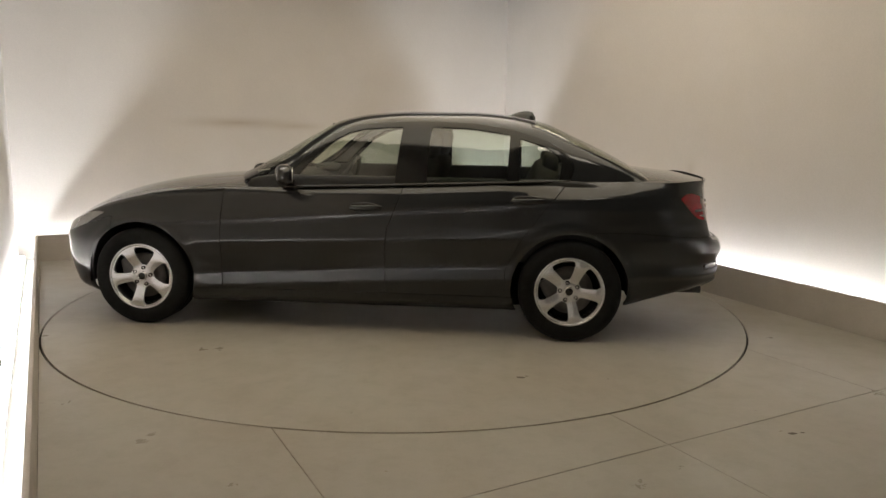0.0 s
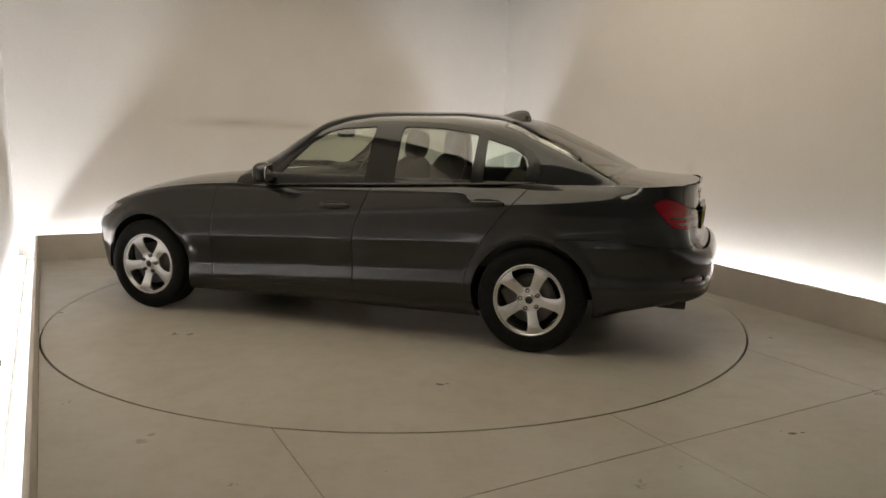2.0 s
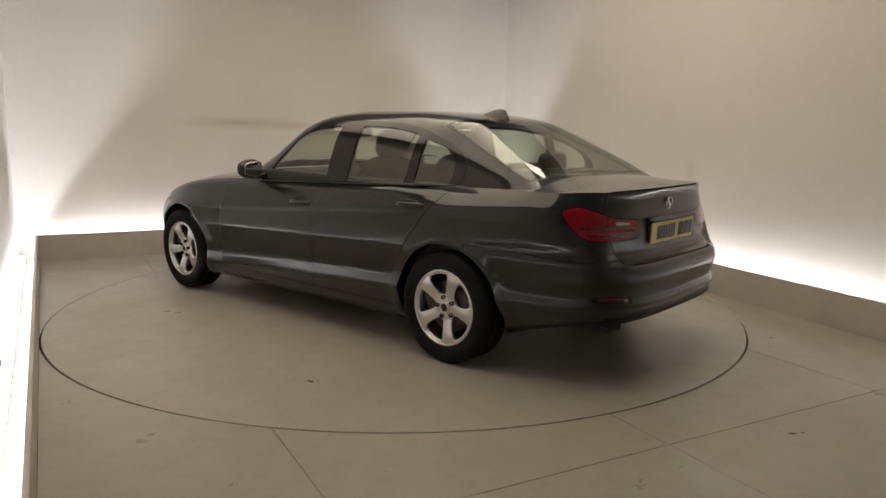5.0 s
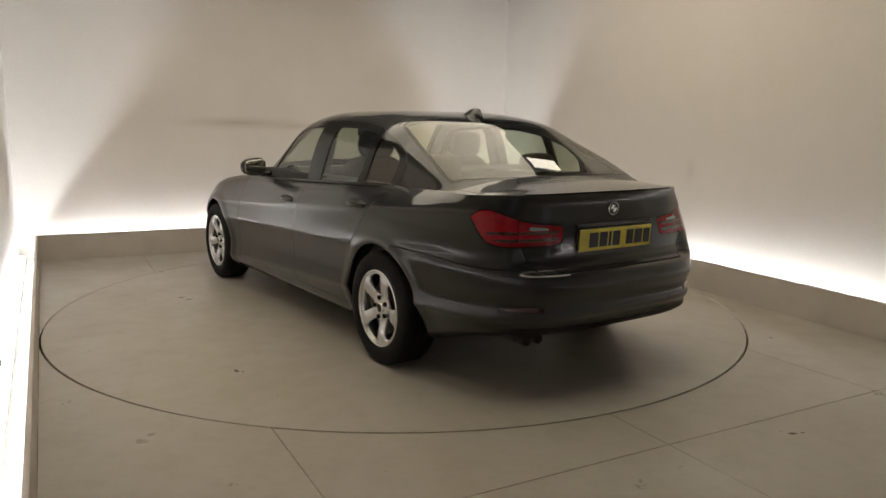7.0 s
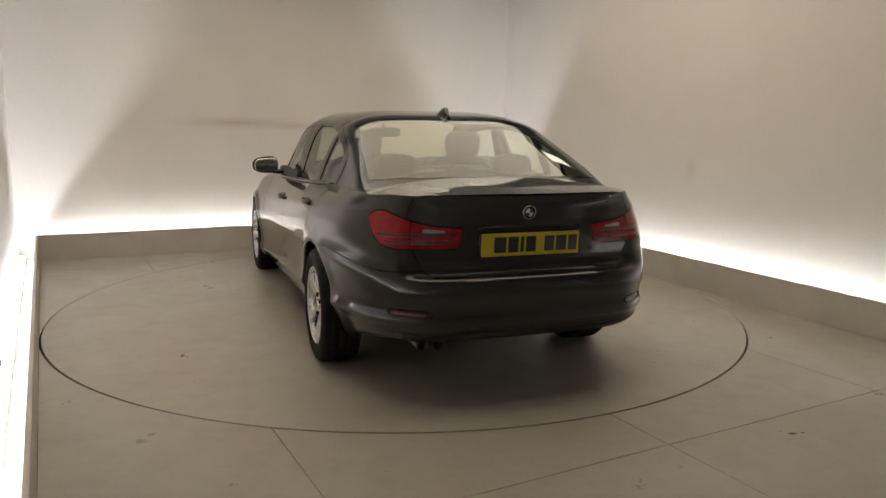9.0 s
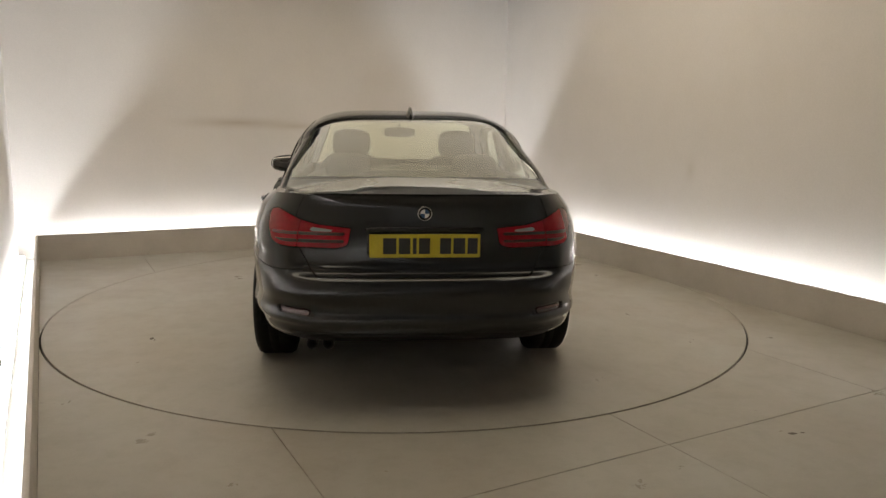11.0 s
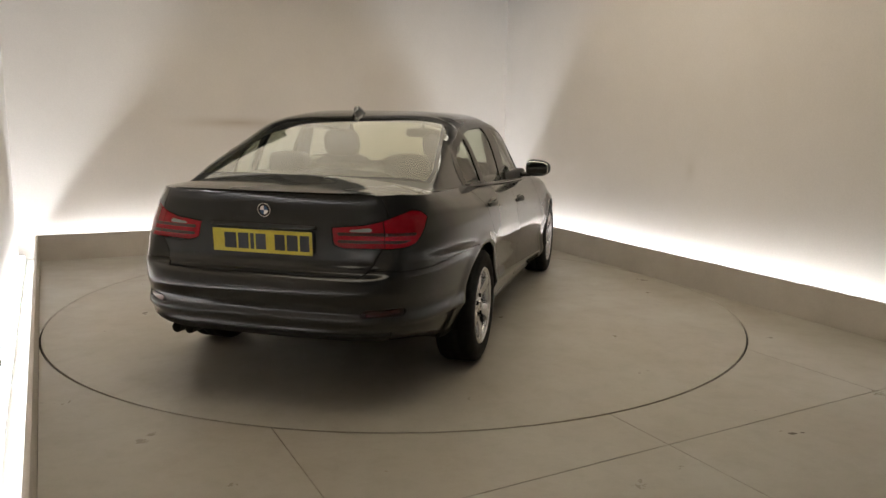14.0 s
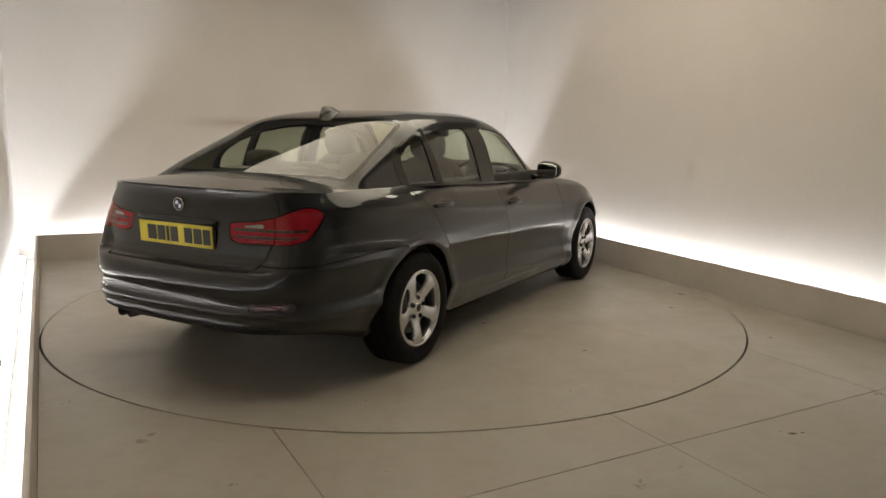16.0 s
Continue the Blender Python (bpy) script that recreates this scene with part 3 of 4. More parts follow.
# tail lamp in (distance from the tail's middle, height)
LAMP = [(0.345, 0.858), (0.353, 0.782), (0.40, 0.770), (0.61, 0.772), (0.70, 0.780), (0.745, 0.795), (0.790, 0.850), (0.828, 0.906), (0.790, 0.935), (0.74, 0.938), (0.67, 0.920), (0.59, 0.892), (0.50, 0.872)]
HEAD = [(0.42, 0.655), (0.44, 0.60), (0.62, 0.585), (0.80, 0.60), (0.98, 0.66), (1.08, 0.735), (0.98, 0.735), (0.80, 0.71), (0.60, 0.672)]


def build_body(car):
    ring, rim = ring_sheet()
    shell = lifted(ring, -0.016)
    arches = any_of(ring_of(WB, WHEEL_Z, ARCH_R), ring_of(-WB, WHEEL_Z, ARCH_R))
    ring = cut(ring, arches)[1]
    shell = cut(shell, any_of(ring_of(WB, WHEEL_Z, ARCH_R + 0.012), ring_of(-WB, WHEEL_Z, ARCH_R + 0.012)))[1]
    panel("inner_shell", joined(shell, mirrored(shell)), SHELL, car, "dark inner shell seen in the panel gaps", 0)

    lamp = both(shape(LAMP, 6, 2, 0.004), lambda v: v[:, 0] + 1.0)
    head = both(shape(HEAD, 7, 2, 0.004), lambda v: 1.0 - v[:, 0])
    lamps, rest = inside(ring, lamp), outside(ring, lamp)
    heads, rest = inside(rest, head), outside(rest, head)
    lid_edge = shape([(-1, 0.655), (0.50, 0.655), (0.53, 0.70), (0.575, 0.80), (0.60, 0.90), (0.63, 1.2), (-1, 1.2)], 6, 2, 0.012)
    lid_line = both(lid_edge, lambda v: v[:, 0] + 1.9)
    lid_face, rest = inside(rest, lid_line, 0.003), outside(rest, lid_line, 0.003)
    bumper_line = both(lambda v: v[:, 2] - (0.668 + 0.03 * np.clip((v[:, 0] + 2.2) / 0.4, 0, 1)), lambda v: v[:, 0] + 1.55)
    rbump, rest = inside(rest, bumper_line), outside(rest, bumper_line)
    fb_line = both(lambda v: v[:, 2] - 0.60 - 0.12 * np.clip((2.0 - v[:, 0]) / 0.4, 0, 1), lambda v: 1.60 - v[:, 0])
    fbump, rest = inside(rest, fb_line), outside(rest, fb_line)
    sill_line = both(lambda v: v[:, 2] - 0.262, lambda v: np.abs(v[:, 0]) - 1.2)
    sill, rest = inside(rest, sill_line), outside(rest, sill_line)
    fender, rest = inside(rest, lambda v: FDOOR_X - v[:, 0]), outside(rest, lambda v: FDOOR_X - v[:, 0])
    fdoor, rest = inside(rest, shape(BSEAM)), outside(rest, shape(BSEAM))
    rear_seam = both(shape(RSEAM), lambda v: ARCH_R + 0.036 - np.hypot(v[:, 0] + WB, v[:, 2] - WHEEL_Z))
    rdoor, quarter = inside(rest, rear_seam), outside(rest, rear_seam)

    hood = cap_sheet(rim, 0.66, 9, 0.80, float(rim[0][0]), hood_z, 2.4)
    deck = cap_sheet(rim, -9, -1.30, float(rim[-1][0]), -1.55, deck_z, 2.6)
    lid_top_edge = lambda v: np.abs(v[:, 1]) - 0.66 - 0.02 * np.clip((v[:, 0] + 2.2) * 2, 0, 1)
    lid_top = inside(deck, both(lid_top_edge, lambda v: v[:, 0] + 1.60), 0.003)
    deck_side = outside(deck, both(lid_top_edge, lambda v: v[:, 0] + 1.60), 0.003)
    hood_edge = lambda v: np.abs(v[:, 1]) - 0.735 + 0.05 * np.clip((v[:, 0] - 1.0) / 1.0, 0, 1.2)
    hood_in, hood_out = inside(hood, hood_edge), outside(hood, hood_edge)

    panel("bonnet", joined(hood_in, mirrored(hood_in)), PAINT, car)
    lid = panel("boot_lid", joined(lid_face, mirrored(lid_face), lid_top, mirrored(lid_top)), PAINT, car, "dark grey boot lid with a sharp rear lip")
    mark = shape([(0.54, 0.462), (0.70, 0.468), (0.70, 0.485), (0.54, 0.484)], 6, 2)
    slot = shape([(0.50, 0.457), (0.72, 0.457), (0.73, 0.494), (0.54, 0.496)], 6, 2)
    slots, rbump = inside(rbump, slot, 0.0), outside(rbump, slot, 0.0)
    valance_f = both(lambda v: v[:, 2] - 0.378, lambda v: v[:, 6] - 0.66)
    valance, rbump = inside(rbump, valance_f, 0.002), outside(rbump, valance_f, 0.002)
    bump = panel("rear_bumper", joined(rbump, mirrored(rbump)), PAINT, car, "", 0.02)
    panel("lower_valance", joined(valance, mirrored(valance)), BLACK, car, "black lower edge of the rear bumper")
    for g in (lambda s: s, mirrored):
        panel("reflector_slot", g(lifted(outside(slots, mark, 0.0), -0.012)), GLOSSBLACK, bump, "dark slot round the reflector", 0.0)
        panel("reflector", g(lifted(inside(slots, mark, 0.0), -0.004)), DEEPRED, bump, "slim red bumper reflector", 0.01)
    panel("front_bumper", joined(fbump, mirrored(fbump)), PAINT, car)
    for flip in (False, True):
        g = mirrored if flip else (lambda s: s)
        sgn = -1 if flip else 1
        panel("front_wing", g(joined(fender, hood_out)), PAINT, car)
        d1 = panel("front_door", g(fdoor), PAINT, car)
        d2 = panel("rear_door", g(rdoor), PAINT, car)
        panel("rear_quarter_panel", g(joined(quarter, deck_side)), PAINT, car)
        panel("sill", g(sill), PAINT, car)
        panel("headlight", g(heads), CLEARLENS, car, "clear wraparound headlight")
        # tail lamp in an inner piece on the lid and an outer one on the wing
        split = lambda v: v[:, 6] - 0.588
        inner, outer = inside(lamps, split), outside(lamps, split)
        for s in (inner, outer):
            t = panel("tail_lamp", g(s), REDLENS, car, "red wraparound tail lamp lens")
            if s is inner:
                strip = inside(s, shape([(0.42, 0.842), (0.54, 0.844), (0.54, 0.864), (0.43, 0.852)], 6, 2), 0)
                panel("reversing_lamp", g(lifted(strip, 0.0018)), CLEARLENS, t, "clear grey reversing lamp strip", 0.001)
            for z0, z1 in ((0.792, 0.806), (0.826, 0.840)):
                bar = inside(s, both(shape(LAMP, 6, 2, -0.016), lambda v, z0=z0, z1=z1: np.abs(v[:, 2] - (z0 + z1) / 2) - (z1 - z0) / 2), 0)
                if bar.p:
                    panel("light_bar", g(lifted(bar, 0.0015)), DEEPRED, t, "darker red light guide", 0.001)
        door_handle(d2, sgn, -1.125, 0.880)
        door_handle(d1, sgn, -0.10, 0.815)
    return lid, rim


def side_y(x, z):
    """The half width of the body side."""
    ph = np.linspace(0.2, math.pi - 0.2, 3000)
    px, py = ring_point(ph, np.full_like(ph, z))
    return float(np.interp(-x, -px, py))


def door_handle(door, sgn, x, z):
    y = side_y(x, z) * sgn
    blob("handle_recess", (x, y - 0.004 * sgn, z - 0.004), (0.205, 0.016, 0.074), GLOSSBLACK, door, "dark recess behind the handle", power=2.6)
    blob("handle", (x - 0.005, y + 0.024 * sgn, z + 0.004), (0.215, 0.024, 0.032), PAINT, door, "body-coloured bar door handle", power=3,
             bend=lambda a, b, c: (a, b - sgn * 1.6 * a * a, c + 0.03 * -a))
    for dx in (-0.088, 0.085):
        blob("handle_foot", (x - 0.005 + dx, y + 0.004 * sgn, z + 0.004), (0.032, 0.03, 0.028), PAINT, door, power=3, nu=10, nv=6)


def build_greenhouse(car):
    s = roof_sheet()
    dlo = both(shape(DLO), lambda v: v[:, 7] - 0.62)
    glass_side, rest = inside(s, dlo, 0.0), outside(s, dlo, 0.0)
    edge_w = lambda v: np.abs(v[:, 1]) - (0.545 + 0.17 * np.clip((v[:, 6] - 0.10) / 0.72, 0, 1))
    screen_f = both(lambda v: 0.090 - v[:, 6], edge_w)
    edge_b = lambda v: np.abs(v[:, 1]) - (0.58 + 0.10 * np.clip((-1.15 - v[:, 6]) / 0.6, 0, 1))
    screen_b = both(lambda v: v[:, 6] + 1.150, edge_b, lambda v: -1.865 - v[:, 6])
    wind, rest = inside(rest, screen_f, 0.0), outside(rest, screen_f, 0.0)
    back, rest = inside(rest, screen_b, 0.0), outside(rest, screen_b, 0.0)
    panel("roof", joined(rest, mirrored(rest)), PAINT, car, "dark grey roof with its window pillars", 0.03)
    lining = lifted(rest, -0.032)
    lining = cut(lining, lambda v: v[:, 2] - 1.02)[1]
    panel("headlining", joined(lining, mirrored(lining)), LINER, car, "pale grey fabric headlining", 0)
    b1, b2 = inside(back, both(lambda v: v[:, 6] + 1.172, lambda v: edge_b(v) + 0.020, lambda v: -1.845 - v[:, 6]), 0), outside(back, both(lambda v: v[:, 6] + 1.172, lambda v: edge_b(v) + 0.020, lambda v: -1.845 - v[:, 6]), 0)
    p = panel("rear_window", joined(b1, mirrored(b1)), GLASS, car, "green-tinted rear window glass", 0)
    p.visible_shadow = False
    panel("rear_window_border", joined(b2, mirrored(b2)), GLOSSBLACK, car, "black printed border of the rear window", 0.006)
    f = both(lambda v: 0.130 - v[:, 6], lambda v: edge_w(v) + 0.03, lambda v: v[:, 6] - 0.83)
    w1, w2 = inside(wind, f, 0), outside(wind, f, 0)
    p = panel("windscreen", joined(w1, mirrored(w1)), GLASS, car, "green-tinted windscreen glass", 0)
    p.visible_shadow = False
    panel("windscreen_border", joined(w2, mirrored(w2)), GLOSSBLACK, car, "black printed border of the windscreen", 0.006)
    panes = (FRONT_PANE, REAR_PANE, QUARTER_PANE)
    frame_s = glass_side
    for q in panes:
        frame_s = outside(frame_s, shape(q, grow=-0.010), 0.0)
    belt = pchip([0.6, 0.4, 0.0, -0.7, -1.4], [0.925, 0.925, 0.938, 0.967, 0.995])
    for flip in (False, True):
        g = mirrored if flip else (lambda t: t)
        panel("window_frame", g(lifted(frame_s, 0.003)), GLOSSBLACK, car, "gloss black side window surround", 0.02)
        for q in panes:
            pane = inside(glass_side, shape(q, grow=-0.010), 0.0)
            ob = panel("side_window", g(lifted(pane, -0.002)), SIDEGLASS, car, "green-tinted side window glass", 0)
            ob.visible_shadow = False
        sgn = -1 if flip else 1
        xs = np.linspace(0.46, -1.385, 40)
        tube("belt_trim", [(x, sgn * (float(belt_y(x)) + 0.012 - 0.02 * max(0, x - 0.3)), float(belt(x)) + 0.008) for x in xs], 0.011, GLOSSBLACK, car, "black waist-line trim strip")


def build_wheel_parts(car):
    """One wheel: tyre, cut-out rim face, barrel, hub cap, bolts and brake disc; outside towards +y."""
    wheel = new("wheel", None)
    wheel.parent = car
    R, r = WHEEL_R, RIM_R
    prof = [(r - 0.012, -0.10), (r + 0.005, -0.108), (R - 0.045, -0.112), (R - 0.012, -0.100), (R, -0.080), (R, -0.03), (R - 0.004, -0.028), (R - 0.004, -0.022), (R, -0.02), (R, 0.02), (R - 0.004, 0.022), (R - 0.004, 0.028), (R, 0.03),
            (R, 0.080), (R - 0.010, 0.098), (R - 0.030, 0.108), (R - 0.055, 0.112), (r + 0.012, 0.108), (r + 0.004, 0.100), (r - 0.012, 0.095)]
    lathe("tyre", prof, RUBBER, wheel, "black road tyre", 72)
    lathe("rim", [(r + 0.003, 0.101), (r - 0.002, 0.106), (r - 0.010, 0.104), (r - 0.016, 0.092), (r - 0.022, 0.06), (r - 0.030, -0.09)], ALLOY, wheel, "silver alloy wheel rim", 72)
    # spoke face: a dished disc with five windows
    nr, na = 26, 180
    P = np.zeros((na + 1, nr, 3))
    dish = pchip([0.0, 0.04, 0.07, 0.12, 0.17, 0.203, 0.218], [0.082, 0.082, 0.080, 0.088, 0.096, 0.098, 0.094])
    for i in range(na + 1):
        a = 2 * math.pi * i / na
        rr = np.linspace(0.002, r - 0.008, nr)
        # spokes are crowned across
        crown = 0.010 * np.cos(5 * a) * np.clip((rr - 0.06) / 0.08, 0, 1) * np.clip((r - rr) / 0.05, 0, 1)
        P[i] = np.stack([rr * math.cos(a), dish(rr) + crown, rr * math.sin(a)], 1)
    s = grid_sheet(P)
    if s.v[:, 4].sum() < 0:
        s = grid_sheet(P, flip=True)

    def window(v):
        rr, a = np.hypot(v[:, 0], v[:, 2]), np.arctan2(v[:, 2], v[:, 0])
        k = np.abs(((a - math.pi / 5) / (2 * math.pi / 5) + 0.5) % 1.0 - 0.5) * (2 * math.pi / 5)
        lat = rr * np.sin(k)
        rad = rr * np.cos(k)
        # a rounded drop, wider outwards
        half = 0.016 + 0.053 * np.clip((rad - 0.076) / 0.085, 0, 1) ** 0.8
        return np.maximum(np.maximum(lat - half, 0.076 - rad), np.hypot(lat, rad) - (r - 0.022))
    face = cut(s, window)[1]
    panel("spoke_face", face, ALLOY, wheel, "five-spoke silver alloy wheel face", 0.030)
    lathe("hub_cap", [(0.0, 0.089), (0.026, 0.089), (0.031, 0.086), (0.033, 0.080)], GLOSSBLACK, wheel, "dark round hub cap", 32)
    lathe("cap_ring", [(0.024, 0.0885), (0.026, 0.0905), (0.031, 0.0880), (0.0325, 0.082)], CHROME, wheel, "", 32)
    for k in range(5):
        a = 2 * math.pi * (k + 0.5) / 5
        lathe("bolt", [(0.0, 0.080), (0.009, 0.080), (0.0095, 0.086), (0.0125, 0.087), (0.013, 0.079)], SHELL, wheel, "dark wheel bolt in its hole", 12, origin=(0.058 * math.cos(a), 0, 0.058 * math.sin(a)))
    lathe("brake_disc", [(0.06, 0.035), (0.075, 0.042), (0.15, 0.042), (0.15, 0.018), (0.06, 0.018)], STEEL, wheel, "bare steel brake disc", 48)
    blob("brake_caliper", (0.10, 0.03, 0.075), (0.10, 0.06, 0.12), STEEL, wheel, "grey brake caliper", power=4)
    lathe("wheel_back", [(0.0, 0.0), (r - 0.03, 0.0), (r - 0.03, -0.02)], SHELL, wheel, "dark inside of the wheel", 32)
    return wheel


def build_wheels(car):
    wheel = build_wheel_parts(car)
    y = 0.893 - 0.108
    wheel.matrix_basis = pose(WB, y + 0.026, WHEEL_Z, 0, 8, 0)
    for x, sg, spin in ((-WB, 1, 31), (WB, -1, 50), (-WB, -1, 12)):
        m = pose(x, sg * (y + (0.026 if x > 0 else 0)), WHEEL_Z, 0, 0, 0 if sg > 0 else 180) @ pose(0, 0, 0, 0, spin, 0)
        copy_thing(wheel, m)
    for x in (WB, -WB):
        for sg in (1, -1):
            prof = [(ARCH_R + 0.010, 0.0), (ARCH_R + 0.012, -0.30), (0.02, -0.32)]
            V, F, n = [], [], 40
            for j in range(n + 1):
                a = radians(-8) + radians(196) * j / n
                for r, yy in prof:
                    V.append((x + r * math.cos(a), sg * (side_y(x, 0.62) - 0.05 + yy), WHEEL_Z + r * math.sin(a)))
            for j in range(n):
                for i in range(2):
                    F.append([j * 3 + i, j * 3 + i + 1, (j + 1) * 3 + i + 1, (j + 1) * 3 + i])
            link_mesh("wheel_liner", V, F, SHELL, car, "black wheel arch liner")


def build_mirrors(car):
    for sg in (1, -1):
        m = new("door_mirror", None)
        m.parent = car
        c = (0.405, sg * 0.930, 1.014)
        blob("mirror_housing", c, (0.12, 0.205, 0.132), PAINT, m, "dark grey door mirror housing", power=2.7,
             bend=lambda a, b, z: (a * (1 - 0.25 * (b * sg > 0) * abs(b) / 0.12) - 0.26 * b * sg, b, z * (1 - 0.18 * b * sg / 0.12)))
        blob("mirror_glass", (0.349, sg * 0.930, 1.014), (0.010, 0.178, 0.104), MIRROR, m, "silvered mirror glass", power=4, bend=lambda a, b, z: (a - 0.30 * b * sg, b, z * (1 - 0.18 * b * sg / 0.12)))
        blob("mirror_arm", (0.41, sg * 0.830, 0.962), (0.075, 0.11, 0.036), GLOSSBLACK, m, "black mirror arm", power=3)


def build_tail_details(car, lid):
    # number plate with plain bars for its characters
    x = -2.333
    tip = Matrix.Translation((x, 0, 0.782)) @ pose(0, 0, 0, 0, -3, 0)
    plate = new("number_plate", None)
    plate.parent = car
    box("plate_board", (-0.004, -0.26, -0.0555), (0.004, 0.26, 0.0555), PLATE, plate, "yellow rear number plate", 0.002, tip)
    widths = [0.062, 0.054, 0.018, 0.052, None, 0.052, 0.056, 0.048]
    y = 0.196
    for w in widths:
        if w is None:
            y -= 0.036
            continue
        box("character_bar", (-0.0062, y - w, -0.038), (-0.0042, y, 0.038), INK, plate, "plain black bar in place of a character", 0.0, tip)
        y -= w + 0.011
    blob("plate_recess", (x + 0.012, 0, 0.785), (0.02, 0.545, 0.122), GLOSSBLACK, lid, "dark recess round the number plate", power=8)
    blob("boot_handle", (x + 0.010, 0, 0.858), (0.026, 0.56, 0.026), GLOSSBLACK, lid, "dark handle strip above the plate", power=5)
    # round badge in plain shapes
    b = new("boot_badge", None)
    b.parent = car
    c = Matrix.Translation((-2.302, 0, 0.930)) @ pose(0, 0, 0, 0, -6, 0) @ pose(0, 0, 0, 0, 0, 90)
    for nm, mat, r0, r1, h in (("badge_disc", GLOSSBLACK, 0.0, 0.032, 0.004), ("badge_ring", CHROME, 0.0305, 0.034, 0.006)):
        ob = lathe(nm, [(r0, 0.0), (r0, h), (r1, h), (r1, -0.004)], mat, b, "", 32)
        ob.matrix_basis = c
    for k in range(4):
        V, F = [(0, 0.0052, 0)], []
        for j in range(9):
            a = math.pi / 2 * (k + j / 8)
            V.append((0.021 * math.cos(a), 0.0052, 0.021 * math.sin(a)))
        F = [[0, j + 1, j + 2] for j in range(8)]
        ob = link_mesh("badge_quarter", V, F, BADGEBLUE if k % 2 else BADGEWHITE, b, "blue badge quarter" if k % 2 else "white badge quarter", smooth=False)
        ob.matrix_basis = c
    # bumper reflectors, lower insert and exhaust
    for y in (0.455, 0.53):
        ob = lathe("exhaust_pipe", [(0.023, 0.0), (0.027, 0.0), (0.027, -0.16), (0.023, -0.16)], DARKSTEEL, car, "steel exhaust tailpipe", 24, closed=True)
        ob.matrix_basis = pose(-2.275, y, 0.298, 0, 0, 90)
    blob("silencer_box", (-1.96, 0.35, 0.41), (0.34, 0.70, 0.10), SHELL, car, "dark rear silencer under the floor", power=5)
    # aerial fin
    V, F = [], []
    for f in range(13):
        u = f / 12
        zt = 0.004 + 0.060 * math.sin(min(1, u / 0.86) * math.pi / 2) ** 1.3 * (1 if u < 0.9 else 1 - (u - 0.9) * 6)
        w = 0.030 * math.sin(math.pi * min(1, 0.12 + u * 0.75)) + 0.004
        x, z0 = -0.955 - 0.21 * u, float(roof_z(-0.955 - 0.21 * u)) - 0.006
        V += [(x, w, z0), (x, w * 0.55, z0 + zt * 0.45), (x, w * 0.16, z0 + zt), (x, -w * 0.16, z0 + zt), (x, -w * 0.55, z0 + zt * 0.45), (x, -w, z0)]
    F = [[f * 6 + k, f * 6 + k + 1, f * 6 + k + 7, f * 6 + k + 6] for f in range(12) for k in range(5)] + [[0, 1, 2, 3, 4, 5], [77, 76, 75, 74, 73, 72]]
    link_mesh("aerial_fin", V, F, PAINT, car, "body-coloured roof aerial fin")
    blob("underbody", (0.10, 0, 0.235), (3.3, 1.5, 0.13), SHELL, car, "dark underbody", power=7)
    # wipers parked at the foot of the windscreen
    for y0, y1 in ((0.50, -0.06), (-0.02, -0.52)):
        at = lambda y, h: (0.865 - 0.30 * (y / 0.8) ** 2, y, 1.004 + h - 0.05 * (y / 0.7) ** 2)
        tube("wiper_arm", [at(y0 + (y1 - y0) * k / 6, 0.018 + 0.012 * math.sin(k / 6 * math.pi)) for k in range(7)], 0.010, BLACK, car, "black windscreen wiper arm")
        tube("wiper_blade", [at(y0 + (y1 - y0) * k / 6, 0.006) for k in range(7)], 0.007, BLACK, car, "black wiper blade")
    # wiper cowl
    blob("wiper_cowl", (0.80, 0, 0.962), (0.16, 1.32, 0.03), BLACK, car, "black cowl panel at the windscreen", power=5, bend=lambda a, b, z: (a - 0.26 * (b / 0.8) ** 2 + 0.05, b, z - 0.03 * (b / 0.7) ** 2))


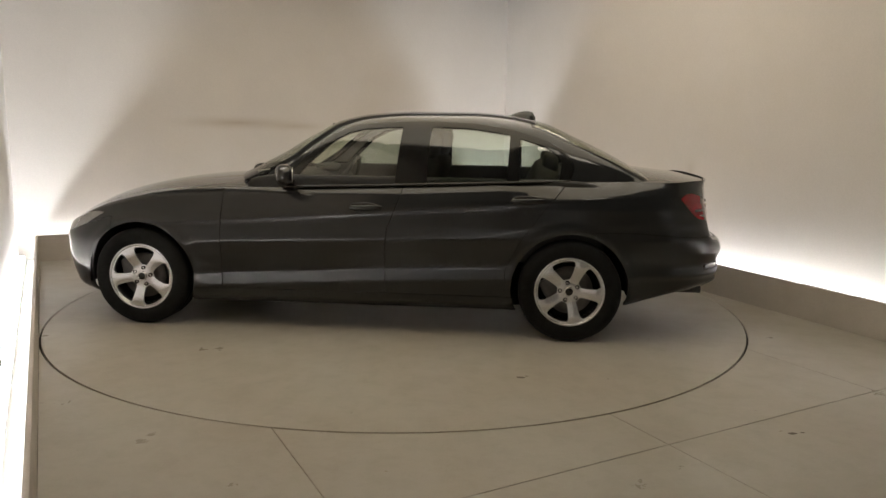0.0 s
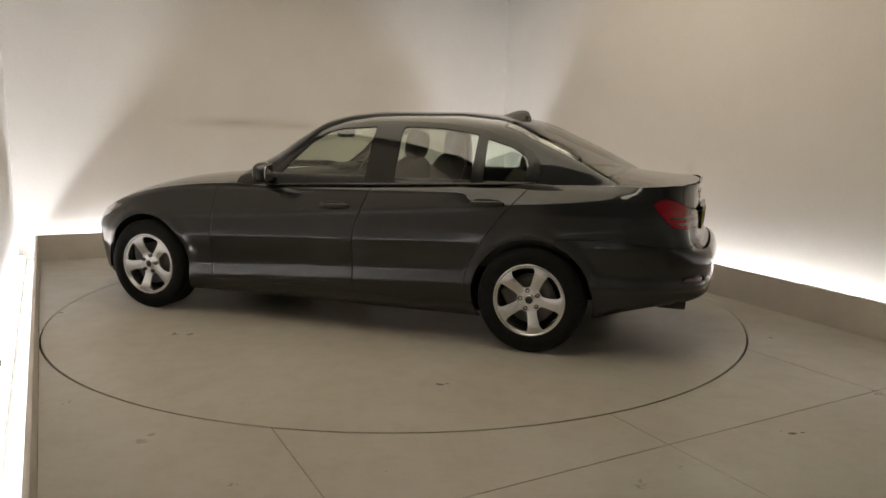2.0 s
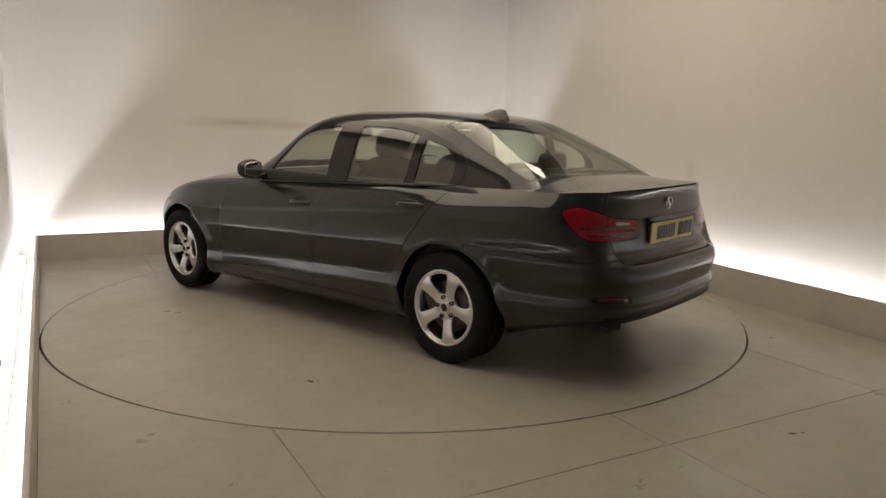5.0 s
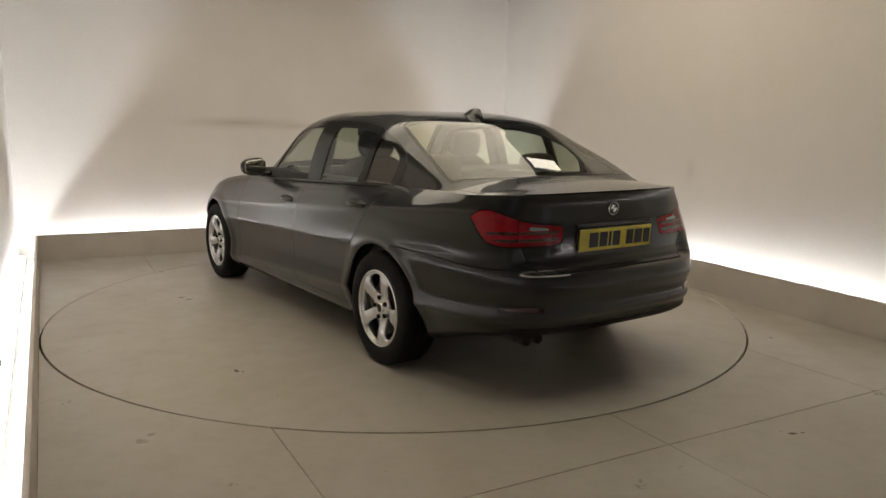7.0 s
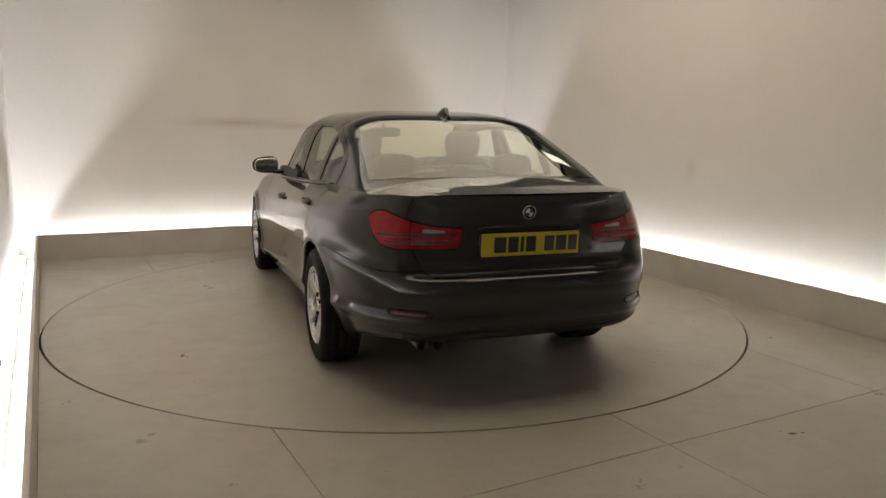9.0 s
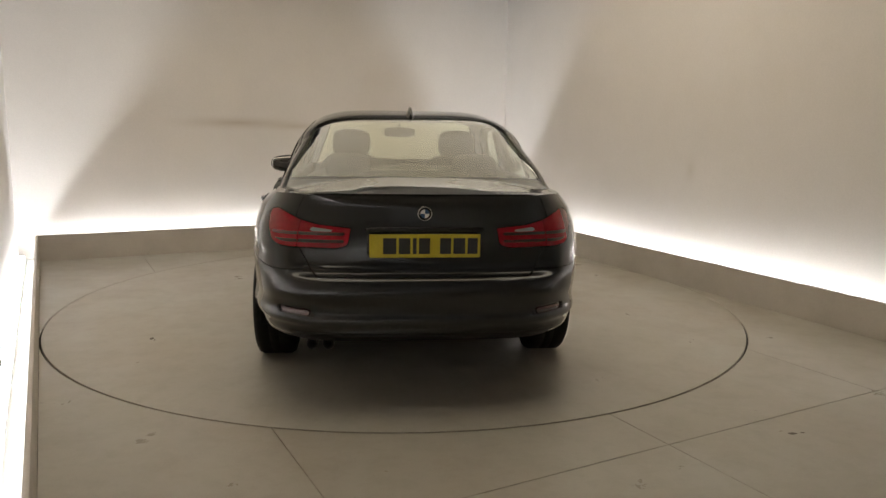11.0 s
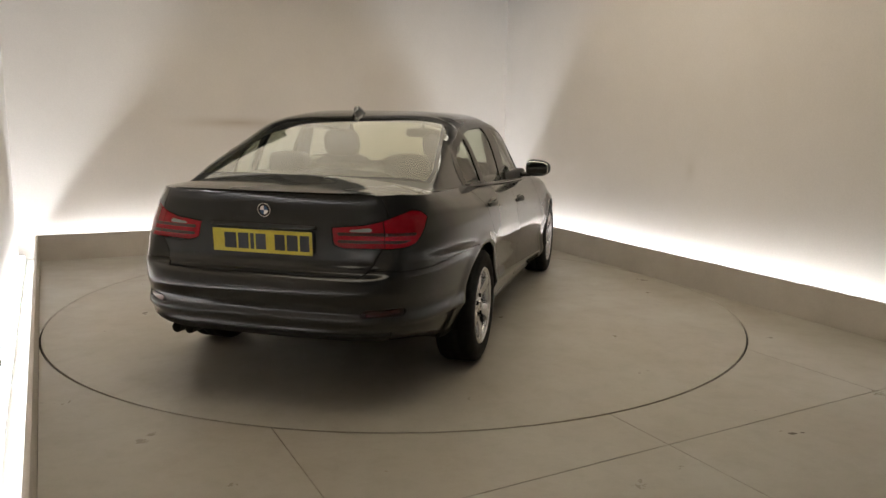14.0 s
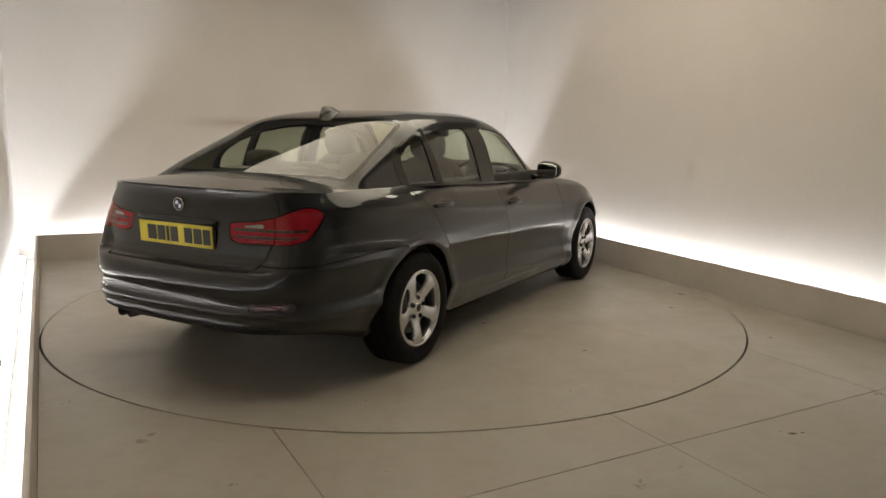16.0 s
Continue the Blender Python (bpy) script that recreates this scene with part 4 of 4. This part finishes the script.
def build_interior(car):
    for y in (0.37, -0.37):
        seat = new("front_seat", None)
        seat.parent = car
        blob("cushion", (0.02, y, 0.53), (0.52, 0.50, 0.20), CLOTH, seat, power=4)
        blob("backrest", (-0.36, y, 0.83), (0.17, 0.50, 0.62), CLOTH, seat, power=3.5, turn=Matrix.Rotation(radians(-20), 3, "Y"))
        blob("headrest", (-0.47, y, 1.205), (0.11, 0.265, 0.19), CLOTH, seat, power=3.2, turn=Matrix.Rotation(radians(-12), 3, "Y"))
        for dy in (-0.06, 0.06):
            tube("headrest_post", [(-0.445, y + dy, 1.06), (-0.465, y + dy, 1.16)], 0.007, CHROME, seat)
    bench = new("rear_seat", None)
    bench.parent = car
    blob("cushion", (-0.80, 0, 0.53), (0.50, 1.32, 0.22), CLOTH, bench, power=5)
    blob("backrest", (-1.16, 0, 0.80), (0.20, 1.34, 0.60), CLOTH, bench, power=5, turn=Matrix.Rotation(radians(-22), 3, "Y"))
    for y in (0.38, -0.38, 0.0):
        blob("headrest", (-1.27, y, 1.095 if y else 1.06), (0.11, 0.27, 0.15 if y else 0.09), CLOTH, bench, power=3.2)
    blob("parcel_shelf", (-1.53, 0, 1.015), (0.46, 1.24, 0.04), DASH, car, "dark parcel shelf under the rear window", power=7)
    blob("dashboard", (0.62, 0, 0.86), (0.42, 1.44, 0.26), DASH, car, "black moulded dashboard", power=5)
    blob("instrument_hood", (0.47, -0.37, 0.995), (0.16, 0.36, 0.07), DASH, car, "black instrument binnacle hood", power=3)
    w = lathe("steering_wheel", [(0.185 + 0.016 * math.cos(a), 0.016 * math.sin(a)) for a in np.linspace(0, 2 * math.pi, 9)[:-1]], DASH, car, "black steering wheel rim", 40, closed=True)
    w.matrix_basis = pose(0.30, -0.37, 0.90, 0, 0, 90) @ pose(0, 0, 0, -22, 0, 0)
    blob("steering_hub", (0.32, -0.37, 0.90), (0.08, 0.16, 0.14), DASH, car, "black steering wheel hub", power=3)
    blob("centre_mirror", (0.27, 0, 1.275), (0.04, 0.25, 0.075), DASH, car, "black interior rear-view mirror", power=4)
    tube("mirror_stem", [(0.27, 0, 1.30), (0.33, 0, 1.335)], 0.012, DASH, car)
    for sg in (1, -1):
        blob("door_lining", (-0.45, sg * 0.750, 0.745), (2.35, 0.09, 0.53), DASH, car, "dark inner door lining", power=9)
        blob("pillar_trim", (-0.40, sg * 0.71, 1.11), (0.11, 0.05, 0.40), DASH, car, "dark inner pillar trim", power=5, turn=Matrix.Rotation(radians(15 * sg), 3, "X"))


def build_car():
    car = new("car", None)
    tagged(car, "dark grey metallic four-door saloon standing on the turntable", "car")
    lid, rim = build_body(car)
    build_greenhouse(car)
    build_wheels(car)
    build_mirrors(car)
    build_tail_details(car, lid)
    build_interior(car)
    return car


build_room()
build_lights()
turntable = build_turntable()
saloon = build_car()
build_floor()


def motions():
    rows_t, rows_c = [], []
    for k in range(33):
        t = 0.5 * k
        a = TURN_START + TURN_RATE * t
        rows_t.append((t, pose(0, 0, 0, 0, 0, a)))
        rows_c.append((t, pose(0, 0, 0, 0, 0, a) @ pose(CAR_OFF[0], CAR_OFF[1], 0.001)))
    walk(turntable, rows_t)
    walk(saloon, rows_c)


motions()
